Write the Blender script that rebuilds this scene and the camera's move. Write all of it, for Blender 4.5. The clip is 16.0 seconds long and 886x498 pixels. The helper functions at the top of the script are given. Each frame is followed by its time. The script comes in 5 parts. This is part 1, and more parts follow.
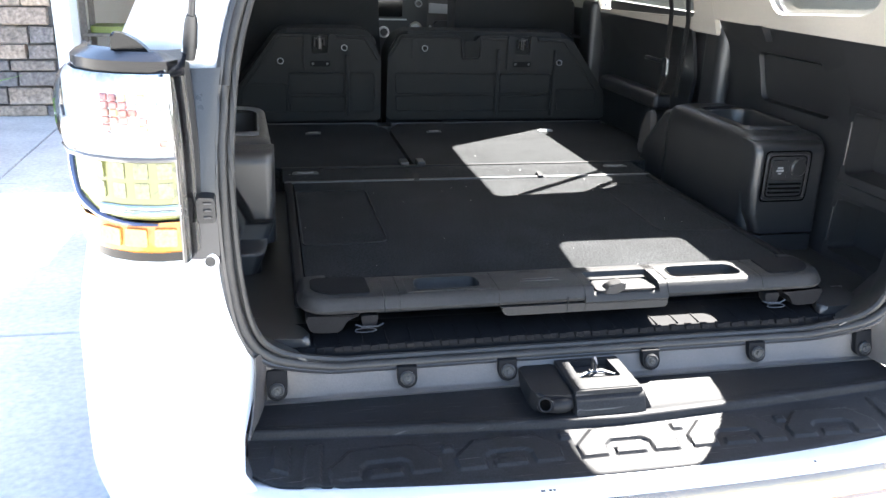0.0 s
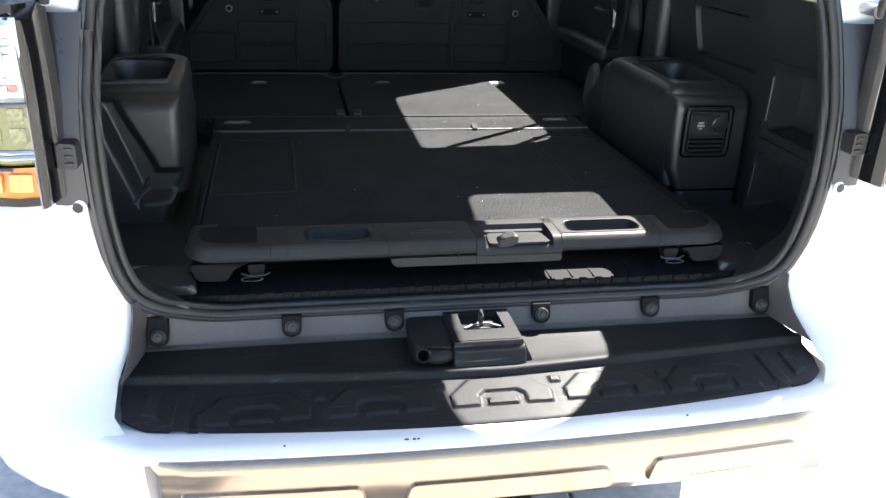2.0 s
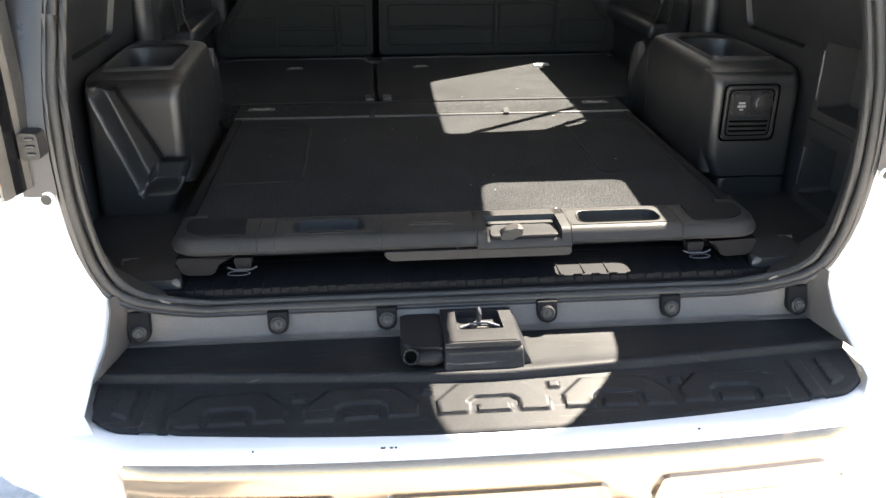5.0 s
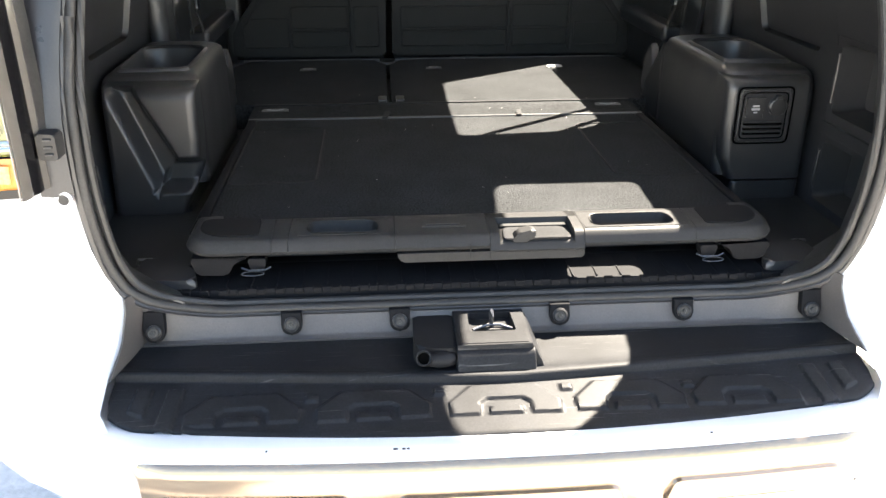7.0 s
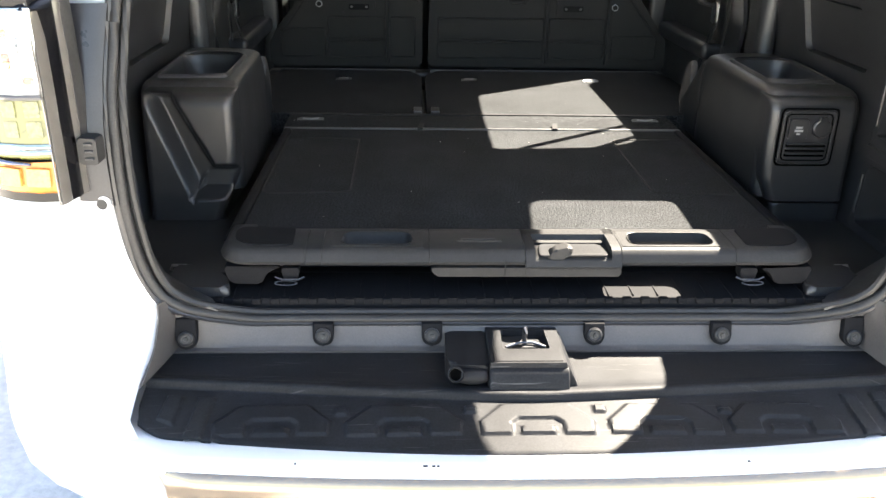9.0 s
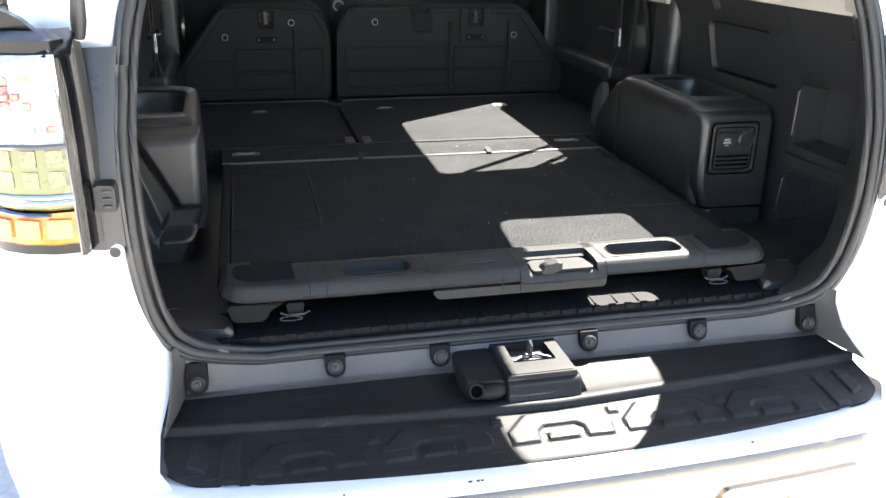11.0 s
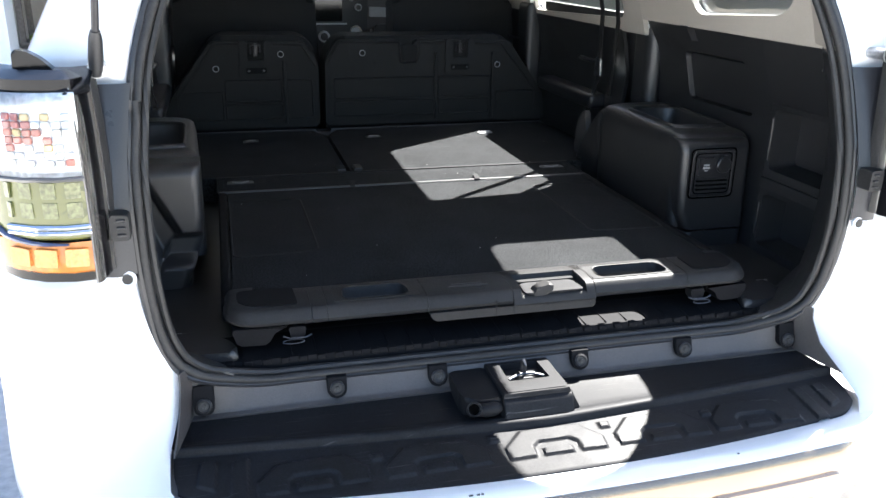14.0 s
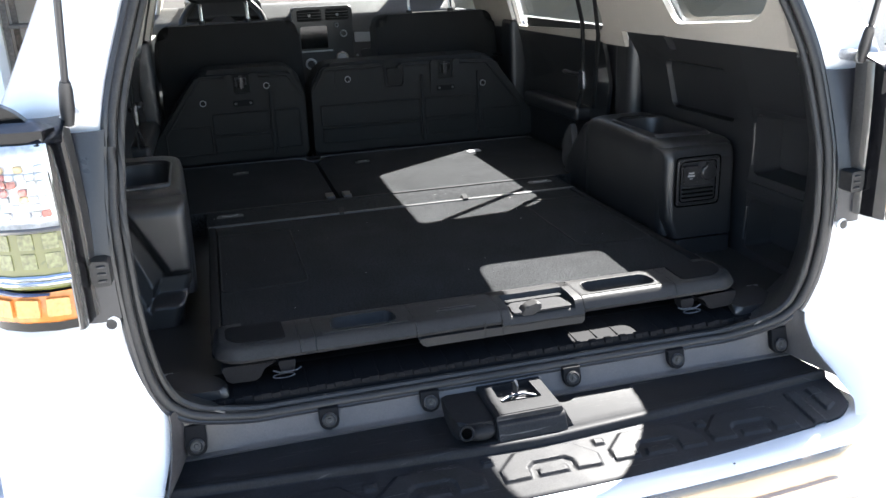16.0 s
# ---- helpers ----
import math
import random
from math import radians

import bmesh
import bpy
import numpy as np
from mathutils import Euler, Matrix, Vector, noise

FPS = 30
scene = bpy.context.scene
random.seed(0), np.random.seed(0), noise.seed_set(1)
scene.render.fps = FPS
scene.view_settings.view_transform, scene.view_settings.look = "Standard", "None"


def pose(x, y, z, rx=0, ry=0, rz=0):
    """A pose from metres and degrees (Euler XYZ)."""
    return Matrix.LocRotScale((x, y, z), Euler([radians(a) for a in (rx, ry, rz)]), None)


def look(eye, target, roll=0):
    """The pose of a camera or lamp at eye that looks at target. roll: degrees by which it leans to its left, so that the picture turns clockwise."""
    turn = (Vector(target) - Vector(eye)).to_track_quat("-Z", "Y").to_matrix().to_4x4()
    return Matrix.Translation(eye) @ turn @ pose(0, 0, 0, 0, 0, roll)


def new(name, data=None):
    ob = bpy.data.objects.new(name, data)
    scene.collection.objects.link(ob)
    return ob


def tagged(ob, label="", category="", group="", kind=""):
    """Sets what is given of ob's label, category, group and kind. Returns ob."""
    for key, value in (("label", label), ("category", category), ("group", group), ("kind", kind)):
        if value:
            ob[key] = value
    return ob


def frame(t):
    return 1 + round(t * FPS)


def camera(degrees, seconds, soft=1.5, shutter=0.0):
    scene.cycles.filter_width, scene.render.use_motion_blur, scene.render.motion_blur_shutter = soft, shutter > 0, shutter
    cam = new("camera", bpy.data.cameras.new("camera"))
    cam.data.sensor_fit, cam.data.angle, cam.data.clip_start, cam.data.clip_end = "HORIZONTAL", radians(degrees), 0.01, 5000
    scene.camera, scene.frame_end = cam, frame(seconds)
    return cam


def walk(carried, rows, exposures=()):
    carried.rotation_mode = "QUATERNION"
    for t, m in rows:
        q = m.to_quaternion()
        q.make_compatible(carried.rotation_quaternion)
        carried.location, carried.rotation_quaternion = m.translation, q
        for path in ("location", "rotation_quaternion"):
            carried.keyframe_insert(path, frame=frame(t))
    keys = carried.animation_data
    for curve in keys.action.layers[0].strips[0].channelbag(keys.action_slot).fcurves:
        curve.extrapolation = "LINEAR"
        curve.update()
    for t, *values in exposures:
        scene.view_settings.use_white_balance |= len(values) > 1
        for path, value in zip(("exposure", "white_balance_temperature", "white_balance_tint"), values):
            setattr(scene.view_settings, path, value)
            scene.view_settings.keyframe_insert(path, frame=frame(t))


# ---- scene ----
cam = camera(56.5, 16.0)
PATH = [
    (0, (-0.558, -1.282, 1.458), (-0.163, 0.558, 0.78), 1.8),
    (0.5, (-0.508, -1.337, 1.471), (-0.168, 0.505, 0.769), 2.3),
    (1, (-0.38, -1.323, 1.444), (-0.12, 0.519, 0.709), 2.7),
    (1.5, (-0.327, -1.322, 1.433), (-0.059, 0.496, 0.645), 1.9),
    (2, (-0.341, -1.325, 1.46), (0.026, 0.479, 0.678), 2.4),
    (2.5, (-0.378, -1.311, 1.451), (0.082, 0.484, 0.699), 3.8),
    (3, (-0.332, -1.264, 1.443), (0.05, 0.559, 0.712), 3.7),
    (3.5, (-0.246, -1.25, 1.434), (0.031, 0.59, 0.7), 2.0),
    (4, (-0.169, -1.246, 1.432), (0.014, 0.59, 0.662), -0.4),
    (6.5, (-0.174, -1.254, 1.437), (-0.037, 0.561, 0.609), 0.4),
    (7, (-0.175, -1.251, 1.438), (-0.04, 0.57, 0.622), 0.0),
    (7.5, (-0.18, -1.249, 1.44), (-0.058, 0.578, 0.636), 0.4),
    (8, (-0.185, -1.241, 1.439), (-0.072, 0.587, 0.636), 0.8),
    (8.5, (-0.191, -1.236, 1.443), (-0.099, 0.593, 0.64), 1.1),
    (9, (-0.191, -1.234, 1.439), (-0.116, 0.6, 0.645), 1.0),
    (9.2, (-0.198, -1.234, 1.446), (-0.12, 0.597, 0.646), 0.9),
    (11.3, (-0.467, -1.253, 1.457), (0.002, 0.549, 0.728), 1.0),
    (11.5, (-0.462, -1.269, 1.468), (0.015, 0.531, 0.738), 0.9),
    (12, (-0.465, -1.281, 1.471), (0.029, 0.516, 0.744), 0.5),
    (12.5, (-0.477, -1.293, 1.479), (0.034, 0.507, 0.772), 1.1),
    (13, (-0.484, -1.301, 1.481), (0.026, 0.51, 0.803), 1.1),
    (13.5, (-0.499, -1.299, 1.475), (0.0, 0.521, 0.811), 1.4),
    (14, (-0.497, -1.295, 1.473), (-0.01, 0.523, 0.797), 0.9),
    (14.5, (-0.492, -1.293, 1.476), (-0.01, 0.526, 0.8), -0.3),
    (15, (-0.485, -1.288, 1.478), (0.0, 0.535, 0.814), -1.3),
    (15.5, (-0.474, -1.295, 1.479), (0.008, 0.531, 0.822), -1.8),
    (16, (-0.458, -1.302, 1.489), (0.019, 0.532, 0.849), -2.5),
]
EXPOSE = [(0, 4.44, 6330, 10), (0.3, 3.99, 6450, 10), (0.6, 3.64, 6450, 10), (1, 2.97, 6450, 10), (1.5, 3.02, 6550, 10), (2, 3.56, 6430, 10), (2.5, 3.76, 6430, 10), (3, 3.51, 6530, 10), (3.5, 3.61, 7030, 10), (4.2, 3.9, 7230, 10), (6.3, 4.15, 7230, 10), (7.5, 4.35, 7180, 10), (9.2, 4.35, 7180, 10), (11.3, 4.1, 6530, 10), (12.5, 3.7, 6180, 10), (14, 3.55, 6180, 10), (16, 3.6, 6180, 10)]
walk(cam, [(t, look(eye, target, roll)) for t, eye, target, roll in PATH], EXPOSE)

# ---- world, sun, exposure ----
SUN = Vector((0.70, 0.60, 1.0)).normalized()
world = bpy.data.worlds.new("sky_world")
bpy.context.scene.world = world
world.use_nodes = True
wn = world.node_tree.nodes
sky = wn.new("ShaderNodeTexSky")
sky.sky_type = 'NISHITA'
sky.sun_disc = False
sky.sun_elevation = math.asin(SUN.z)
sky.sun_rotation = math.atan2(SUN.x, SUN.y)
sky.air_density = 1.0
sky.dust_density = 1.5
world.node_tree.links.new(sky.outputs[0], wn["Background"].inputs[0])
wn["Background"].inputs[1].default_value = 0.05
sun_data = bpy.data.lights.new("sun", 'SUN')
sun_data.energy = 3.9
sun_data.angle = math.radians(0.5)
sun_data.color = (1.0, 0.95, 0.87)
sun_ob = new("sun", sun_data)
sun_ob.matrix_world = look(SUN * 30, (0, 0, 0))

# ---- helpers ----
random.seed(7)


def mesh_from(name, bm, material, smooth=True):
    me = bpy.data.meshes.new(name)
    bmesh.ops.recalc_face_normals(bm, faces=bm.faces)
    bm.to_mesh(me)
    bm.free()
    me.materials.append(material)
    if smooth:
        for p in me.polygons:
            p.use_smooth = True
        me.set_sharp_from_angle(angle=math.radians(38))
    return me


def part(name, bm, material, parent, label="", smooth=True):
    ob = new(name, mesh_from(name, bm, material, smooth))
    if smooth and name not in ("slab", "leaf", "petal", "rib", "groove", "slat"):
        wn_mod = ob.modifiers.new("even_normals", 'WEIGHTED_NORMAL')
        wn_mod.keep_sharp = True
    if parent:
        ob.parent = parent
    if label:
        tagged(ob, label)
    return ob


def thing(name, label, category, group="", kind="", at=(0, 0, 0)):
    ob = new(name)
    ob.location = at
    ob.empty_display_size = 0.05
    return tagged(ob, label, category, group, kind)


def add_box(bm, x0, x1, y0, y1, z0, z1, bevel=0.0, seg=2):
    vs = [bm.verts.new((x, y, z)) for z in (z0, z1) for y in (y0, y1) for x in (x0, x1)]
    fs = [bm.faces.new([vs[i] for i in f]) for f in
          ((0, 2, 3, 1), (4, 5, 7, 6), (0, 1, 5, 4), (2, 6, 7, 3), (0, 4, 6, 2), (1, 3, 7, 5))]
    if bevel:
        es = list({e for f in fs for e in f.edges})
        bmesh.ops.bevel(bm, geom=es, offset=bevel, segments=seg, profile=0.5, affect='EDGES')
    return bm


def box(x0, x1, y0, y1, z0, z1, bevel=0.0, seg=2):
    return add_box(bmesh.new(), x0, x1, y0, y1, z0, z1, bevel, seg)


def add_prism(bm, pts, fn, a, b, bevel=0.0, seg=2):
    """Closed outline pts (u, v), carried from depth a to depth b by fn(u, v, w)."""
    lo = [bm.verts.new(fn(u, v, a)) for u, v in pts]
    hi = [bm.verts.new(fn(u, v, b)) for u, v in pts]
    n = len(pts)
    fs = [bm.faces.new(lo[::-1]), bm.faces.new(hi)]
    for i in range(n):
        j = (i + 1) % n
        fs.append(bm.faces.new((lo[i], lo[j], hi[j], hi[i])))
    if bevel:
        es = list({e for f in fs[:2] for e in f.edges})
        bmesh.ops.bevel(bm, geom=es, offset=bevel, segments=seg, profile=0.5, affect='EDGES')
    return bm


def prism(pts, fn, a, b, bevel=0.0, seg=2):
    return add_prism(bmesh.new(), pts, fn, a, b, bevel, seg)


def XZ(u, v, w):
    return (u, w, v)


def XY(u, v, w):
    return (u, v, w)


def YZ(u, v, w):
    return (w, u, v)


def sheet(rows, thick=0.0, close=False):
    """Grid of rows of points; thick pushes a back skin along the normals."""
    bm = bmesh.new()
    vs = [[bm.verts.new(p) for p in r] for r in rows]
    for i in range(len(vs) - 1):
        for j in range(len(vs[0]) - (0 if close else 1)):
            k = (j + 1) % len(vs[0])
            bm.faces.new((vs[i][j], vs[i][k], vs[i + 1][k], vs[i + 1][j]))
    if thick:
        bmesh.ops.recalc_face_normals(bm, faces=bm.faces)
        bmesh.ops.solidify(bm, geom=list(bm.faces), thickness=thick)
    return bm


def add_tube(bm, pts, r, n=10, closed=False):
    pts = [Vector(p) for p in pts]
    m = len(pts)
    rings = []
    up = Vector((0.13, 0.21, 0.97)).normalized()
    for i, p in enumerate(pts):
        a = pts[(i - 1) % m] if closed or i else p
        b = pts[(i + 1) % m] if closed or i < m - 1 else p
        t = (b - a).normalized()
        s = t.cross(up)
        if s.length < 1e-3:
            s = t.cross(Vector((1, 0, 0)))
        s.normalize()
        u = s.cross(t)
        rr = r[i] if isinstance(r, (list, tuple)) else r
        rings.append([bm.verts.new(p + s * (rr * math.cos(k * 2 * math.pi / n)) + u * (rr * math.sin(k * 2 * math.pi / n))) for k in range(n)])
    for i in range(m if closed else m - 1):
        A, B = rings[i], rings[(i + 1) % m]
        for k in range(n):
            bm.faces.new((A[k], A[(k + 1) % n], B[(k + 1) % n], B[k]))
    if not closed:
        bm.faces.new(rings[0][::-1])
        bm.faces.new(rings[-1])
    return bm


def tube(pts, r, n=10, closed=False):
    return add_tube(bmesh.new(), pts, r, n, closed)


def add_lathe(bm, prof, at, axis, n=20):
    """prof: (radius, height) pairs, turned round axis through at."""
    axis = Vector(axis).normalized()
    s = axis.orthogonal().normalized()
    u = axis.cross(s)
    rings = []
    for r, h in prof:
        rings.append([bm.verts.new(Vector(at) + axis * h + (s * math.cos(k * 2 * math.pi / n) + u * math.sin(k * 2 * math.pi / n)) * r) for k in range(n)])
    for A, B in zip(rings, rings[1:]):
        for k in range(n):
            bm.faces.new((A[k], A[(k + 1) % n], B[(k + 1) % n], B[k]))
    bm.faces.new(rings[0][::-1])
    bm.faces.new(rings[-1])
    return bm


def lathe(prof, at, axis, n=20):
    return add_lathe(bmesh.new(), prof, at, axis, n)


def pane(pts, fn, w):
    bm = bmesh.new()
    bm.faces.new([bm.verts.new(fn(u, v, w)) for u, v in pts])
    return bm


def rounded(pts, r, seg=4):
    """Outline with its corners rounded; r one radius or one a corner."""
    out = []
    n = len(pts)
    for i in range(n):
        p = Vector(pts[i])
        a = Vector(pts[i - 1]) - p
        b = Vector(pts[(i + 1) % n]) - p
        rr = r[i] if isinstance(r, (list, tuple)) else r
        rr = min(rr, a.length * 0.48, b.length * 0.48)
        if rr <= 0:
            out.append(tuple(p))
            continue
        p0, p2 = p + a.normalized() * rr, p + b.normalized() * rr
        for k in range(seg + 1):
            t = k / seg
            q = p0 * (1 - t) ** 2 + p * 2 * t * (1 - t) + p2 * t * t
            out.append(tuple(q))
    return out


def ring_plate(outer, hole, fn, a, b, far=None):
    """Plate between a hole and an outer rectangle (u0, u1, v0, v1); fn(u, v, w). far: the hole on the side b."""
    u0, u1, v0, v1 = outer
    cu = sum(p[0] for p in hole) / len(hole)
    cv = sum(p[1] for p in hole) / len(hole)
    pts, out = [], []
    H = list(hole)
    for cx, cy in ((u0, v0), (u1, v0), (u1, v1), (u0, v1)):
        best = min(range(len(H)), key=lambda i: abs(math.atan2(math.sin(math.atan2(H[i][1] - cv, H[i][0] - cu) - math.atan2(cy - cv, cx - cu)), math.cos(math.atan2(H[i][1] - cv, H[i][0] - cu) - math.atan2(cy - cv, cx - cu)))))
        pts.append(best)
    for i, (u, v) in enumerate(H):
        if i in pts:
            out.append(((u0, v0), (u1, v0), (u1, v1), (u0, v1))[pts.index(i)])
            continue
        du, dv = u - cu, v - cv
        k = min([(w - cu) / du for w in (u0, u1) if du and (w - cu) / du > 0] + [(w - cv) / dv for w in (v0, v1) if dv and (w - cv) / dv > 0])
        out.append((cu + du * k, cv + dv * k))
    bm = bmesh.new()
    L = [[bm.verts.new(fn(u, v, w)) for u, v in loop] for w, loop in ((a, H), (a, out), (b, far or H), (b, out))]
    n = len(H)
    for i in range(n):
        j = (i + 1) % n
        bm.faces.new((L[0][i], L[0][j], L[1][j], L[1][i]))
        bm.faces.new((L[2][i], L[3][i], L[3][j], L[2][j]))
        bm.faces.new((L[0][i], L[2][i], L[2][j], L[0][j]))
        bm.faces.new((L[1][i], L[1][j], L[3][j], L[3][i]))
    return bm


def inside(poly, x, z, soft):
    """How far (x, z) lies inside a convex outline: 0 outside, 1 past the soft edge."""
    n = len(poly)
    area = sum(poly[i][0] * poly[(i + 1) % n][1] - poly[(i + 1) % n][0] * poly[i][1] for i in range(n))
    k = 1 if area > 0 else -1
    d = min(k * ((b[0] - a[0]) * (z - a[1]) - (b[1] - a[1]) * (x - a[0])) / math.hypot(b[0] - a[0], b[1] - a[1]) for a, b in zip(poly, poly[1:] + poly[:1]))
    t = max(0.0, min(1.0, 0.5 + d / soft))
    return t * t * (3 - 2 * t)


# ---- materials ----
def material(name, color, rough=0.5, metal=0.0, scale=60.0, vary=0.15, bump=0.0, bump_scale=None, stain=0.0,
             stain_scale=3.0, rough_vary=0.1, coat=0.0, spec=0.5, color2=None, detail=4.0):
    m = bpy.data.materials.new(name)
    m.use_nodes = True
    nt = m.node_tree
    N, L = nt.nodes, nt.links
    b = N["Principled BSDF"]
    b.inputs["Roughness"].default_value = rough
    b.inputs["Metallic"].default_value = metal
    b.inputs["Coat Weight"].default_value = coat
    b.inputs["Coat Roughness"].default_value = 0.04
    b.inputs["Specular IOR Level"].default_value = spec
    co = N.new("ShaderNodeTexCoord")
    fine = N.new("ShaderNodeTexNoise")
    fine.inputs["Scale"].default_value = scale
    fine.inputs["Detail"].default_value = detail
    L.new(co.outputs["Object"], fine.inputs["Vector"])
    big = N.new("ShaderNodeTexNoise")
    big.inputs["Scale"].default_value = stain_scale
    big.inputs["Detail"].default_value = 6.0
    big.inputs["Roughness"].default_value = 0.62
    L.new(co.outputs["Object"], big.inputs["Vector"])
    c = Vector(color)
    c2 = Vector(color2) if color2 else c * (1 + 2 * vary)
    ramp = N.new("ShaderNodeValToRGB")
    ramp.color_ramp.elements[0].position = 0.32
    ramp.color_ramp.elements[1].position = 0.68
    ramp.color_ramp.elements[0].color = (*(c * (1 - vary)), 1)
    ramp.color_ramp.elements[1].color = (*c2, 1)
    L.new(fine.outputs["Fac"], ramp.inputs["Fac"])
    col = ramp.outputs["Color"]
    if stain:
        mr = N.new("ShaderNodeMapRange")
        mr.inputs["From Min"].default_value = 0.35
        mr.inputs["From Max"].default_value = 0.7
        mr.inputs["To Min"].default_value = 1.0 - stain
        mr.inputs["To Max"].default_value = 1.0 + stain
        L.new(big.outputs["Fac"], mr.inputs["Value"])
        mul = N.new("ShaderNodeVectorMath")
        mul.operation = 'SCALE'
        L.new(col, mul.inputs[0])
        L.new(mr.outputs[0], mul.inputs["Scale"])
        col = mul.outputs[0]
    L.new(col, b.inputs["Base Color"])
    if rough_vary:
        rr = N.new("ShaderNodeMapRange")
        rr.inputs["To Min"].default_value = max(0.02, rough - rough_vary)
        rr.inputs["To Max"].default_value = min(1.0, rough + rough_vary)
        L.new(big.outputs["Fac"], rr.inputs["Value"])
        L.new(rr.outputs[0], b.inputs["Roughness"])
    if bump:
        bt = N.new("ShaderNodeTexNoise")
        bt.inputs["Scale"].default_value = bump_scale or scale
        bt.inputs["Detail"].default_value = 3.0
        L.new(co.outputs["Object"], bt.inputs["Vector"])
        bn = N.new("ShaderNodeBump")
        bn.inputs["Strength"].default_value = bump
        bn.inputs["Distance"].default_value = 0.002
        L.new(bt.outputs["Fac"], bn.inputs["Height"])
        L.new(bn.outputs["Normal"], b.inputs["Normal"])
    return m


def glass(name, color, rough=0.0, tint=0.5):
    m = bpy.data.materials.new(name)
    m.use_nodes = True
    N, L = m.node_tree.nodes, m.node_tree.links
    N.remove(N["Principled BSDF"])
    tr = N.new("ShaderNodeBsdfTransparent")
    tr.inputs[0].default_value = (*color, 1)
    gl = N.new("ShaderNodeBsdfGlossy")
    gl.inputs["Roughness"].default_value = rough
    fr = N.new("ShaderNodeFresnel")
    fr.inputs[0].default_value = 1.5
    mx = N.new("ShaderNodeMixShader")
    L.new(fr.outputs[0], mx.inputs[0])
    L.new(tr.outputs[0], mx.inputs[1])
    L.new(gl.outputs[0], mx.inputs[2])
    L.new(mx.outputs[0], N["Material Output"].inputs[0])
    return m


M_WHITE = material("white_car_paint", (0.73, 0.74, 0.75), 0.32, 0, 900, 0.01, coat=0.8, stain=0.025, stain_scale=2.5, rough_vary=0.05)
M_SILVER = material("silver_bumper_paint", (0.26, 0.20, 0.145), 0.19, 0.75, 1200, 0.05, coat=0.5, stain=0.06, stain_scale=5)
M_PLASTIC = material("black_grained_plastic", (0.013, 0.0132, 0.0145), 0.38, 0, 700, 0.2, bump=0.25, bump_scale=900, stain=0.15, stain_scale=9, spec=0.6)
M_PAD = material("weathered_black_step_plastic", (0.0105, 0.0107, 0.0120), 0.56, 0, 320, 0.22, bump=0.12, bump_scale=700, stain=0.30, stain_scale=11, rough_vary=0.14, spec=0.16)
M_TRIM = material("black_interior_trim", (0.0112, 0.0117, 0.0134), 0.42, 0, 600, 0.15, bump=0.2, bump_scale=800, stain=0.12, stain_scale=6, spec=0.8)
M_SATIN = material("satin_black_plastic", (0.020, 0.020, 0.022), 0.33, 0, 500, 0.1, stain=0.1, stain_scale=8)
M_RUBBER = material("black_rubber_seal", (0.024, 0.0235, 0.0235), 0.42, 0, 300, 0.15, stain=0.15, stain_scale=20, spec=0.3)
M_CARPET = material("black_speckled_carpet", (0.0032, 0.0038, 0.0050), 0.95, 0, 300, 0.6, bump=1.0, bump_scale=300, stain=0.22, stain_scale=8, color2=(0.041, 0.043, 0.045), spec=0.06, detail=3.0)
def add_lint(m):
    """Sparse pale lint fibres on carpet."""
    N, L = m.node_tree.nodes, m.node_tree.links
    b = N["Principled BSDF"]
    src = b.inputs["Base Color"].links[0].from_socket
    co = N.new("ShaderNodeTexCoord")
    v = N.new("ShaderNodeTexVoronoi")
    v.inputs["Scale"].default_value = 34
    L.new(co.outputs["Object"], v.inputs["Vector"])
    lt = N.new("ShaderNodeMath")
    lt.operation = 'LESS_THAN'
    lt.inputs[1].default_value = 0.045
    L.new(v.outputs["Distance"], lt.inputs[0])
    sep = N.new("ShaderNodeSeparateColor")
    L.new(v.outputs["Color"], sep.inputs[0])
    gt = N.new("ShaderNodeMath")
    gt.operation = 'GREATER_THAN'
    gt.inputs[1].default_value = 0.62
    L.new(sep.outputs[1], gt.inputs[0])
    mul = N.new("ShaderNodeMath")
    mul.operation = 'MULTIPLY'
    L.new(lt.outputs[0], mul.inputs[0])
    L.new(gt.outputs[0], mul.inputs[1])
    mix = N.new("ShaderNodeMix")
    mix.data_type = 'RGBA'
    L.new(mul.outputs[0], mix.inputs[0])
    L.new(src, mix.inputs[6])
    mix.inputs[7].default_value = (0.45, 0.45, 0.43, 1)
    L.new(mix.outputs[2], b.inputs["Base Color"])


add_lint(M_CARPET)


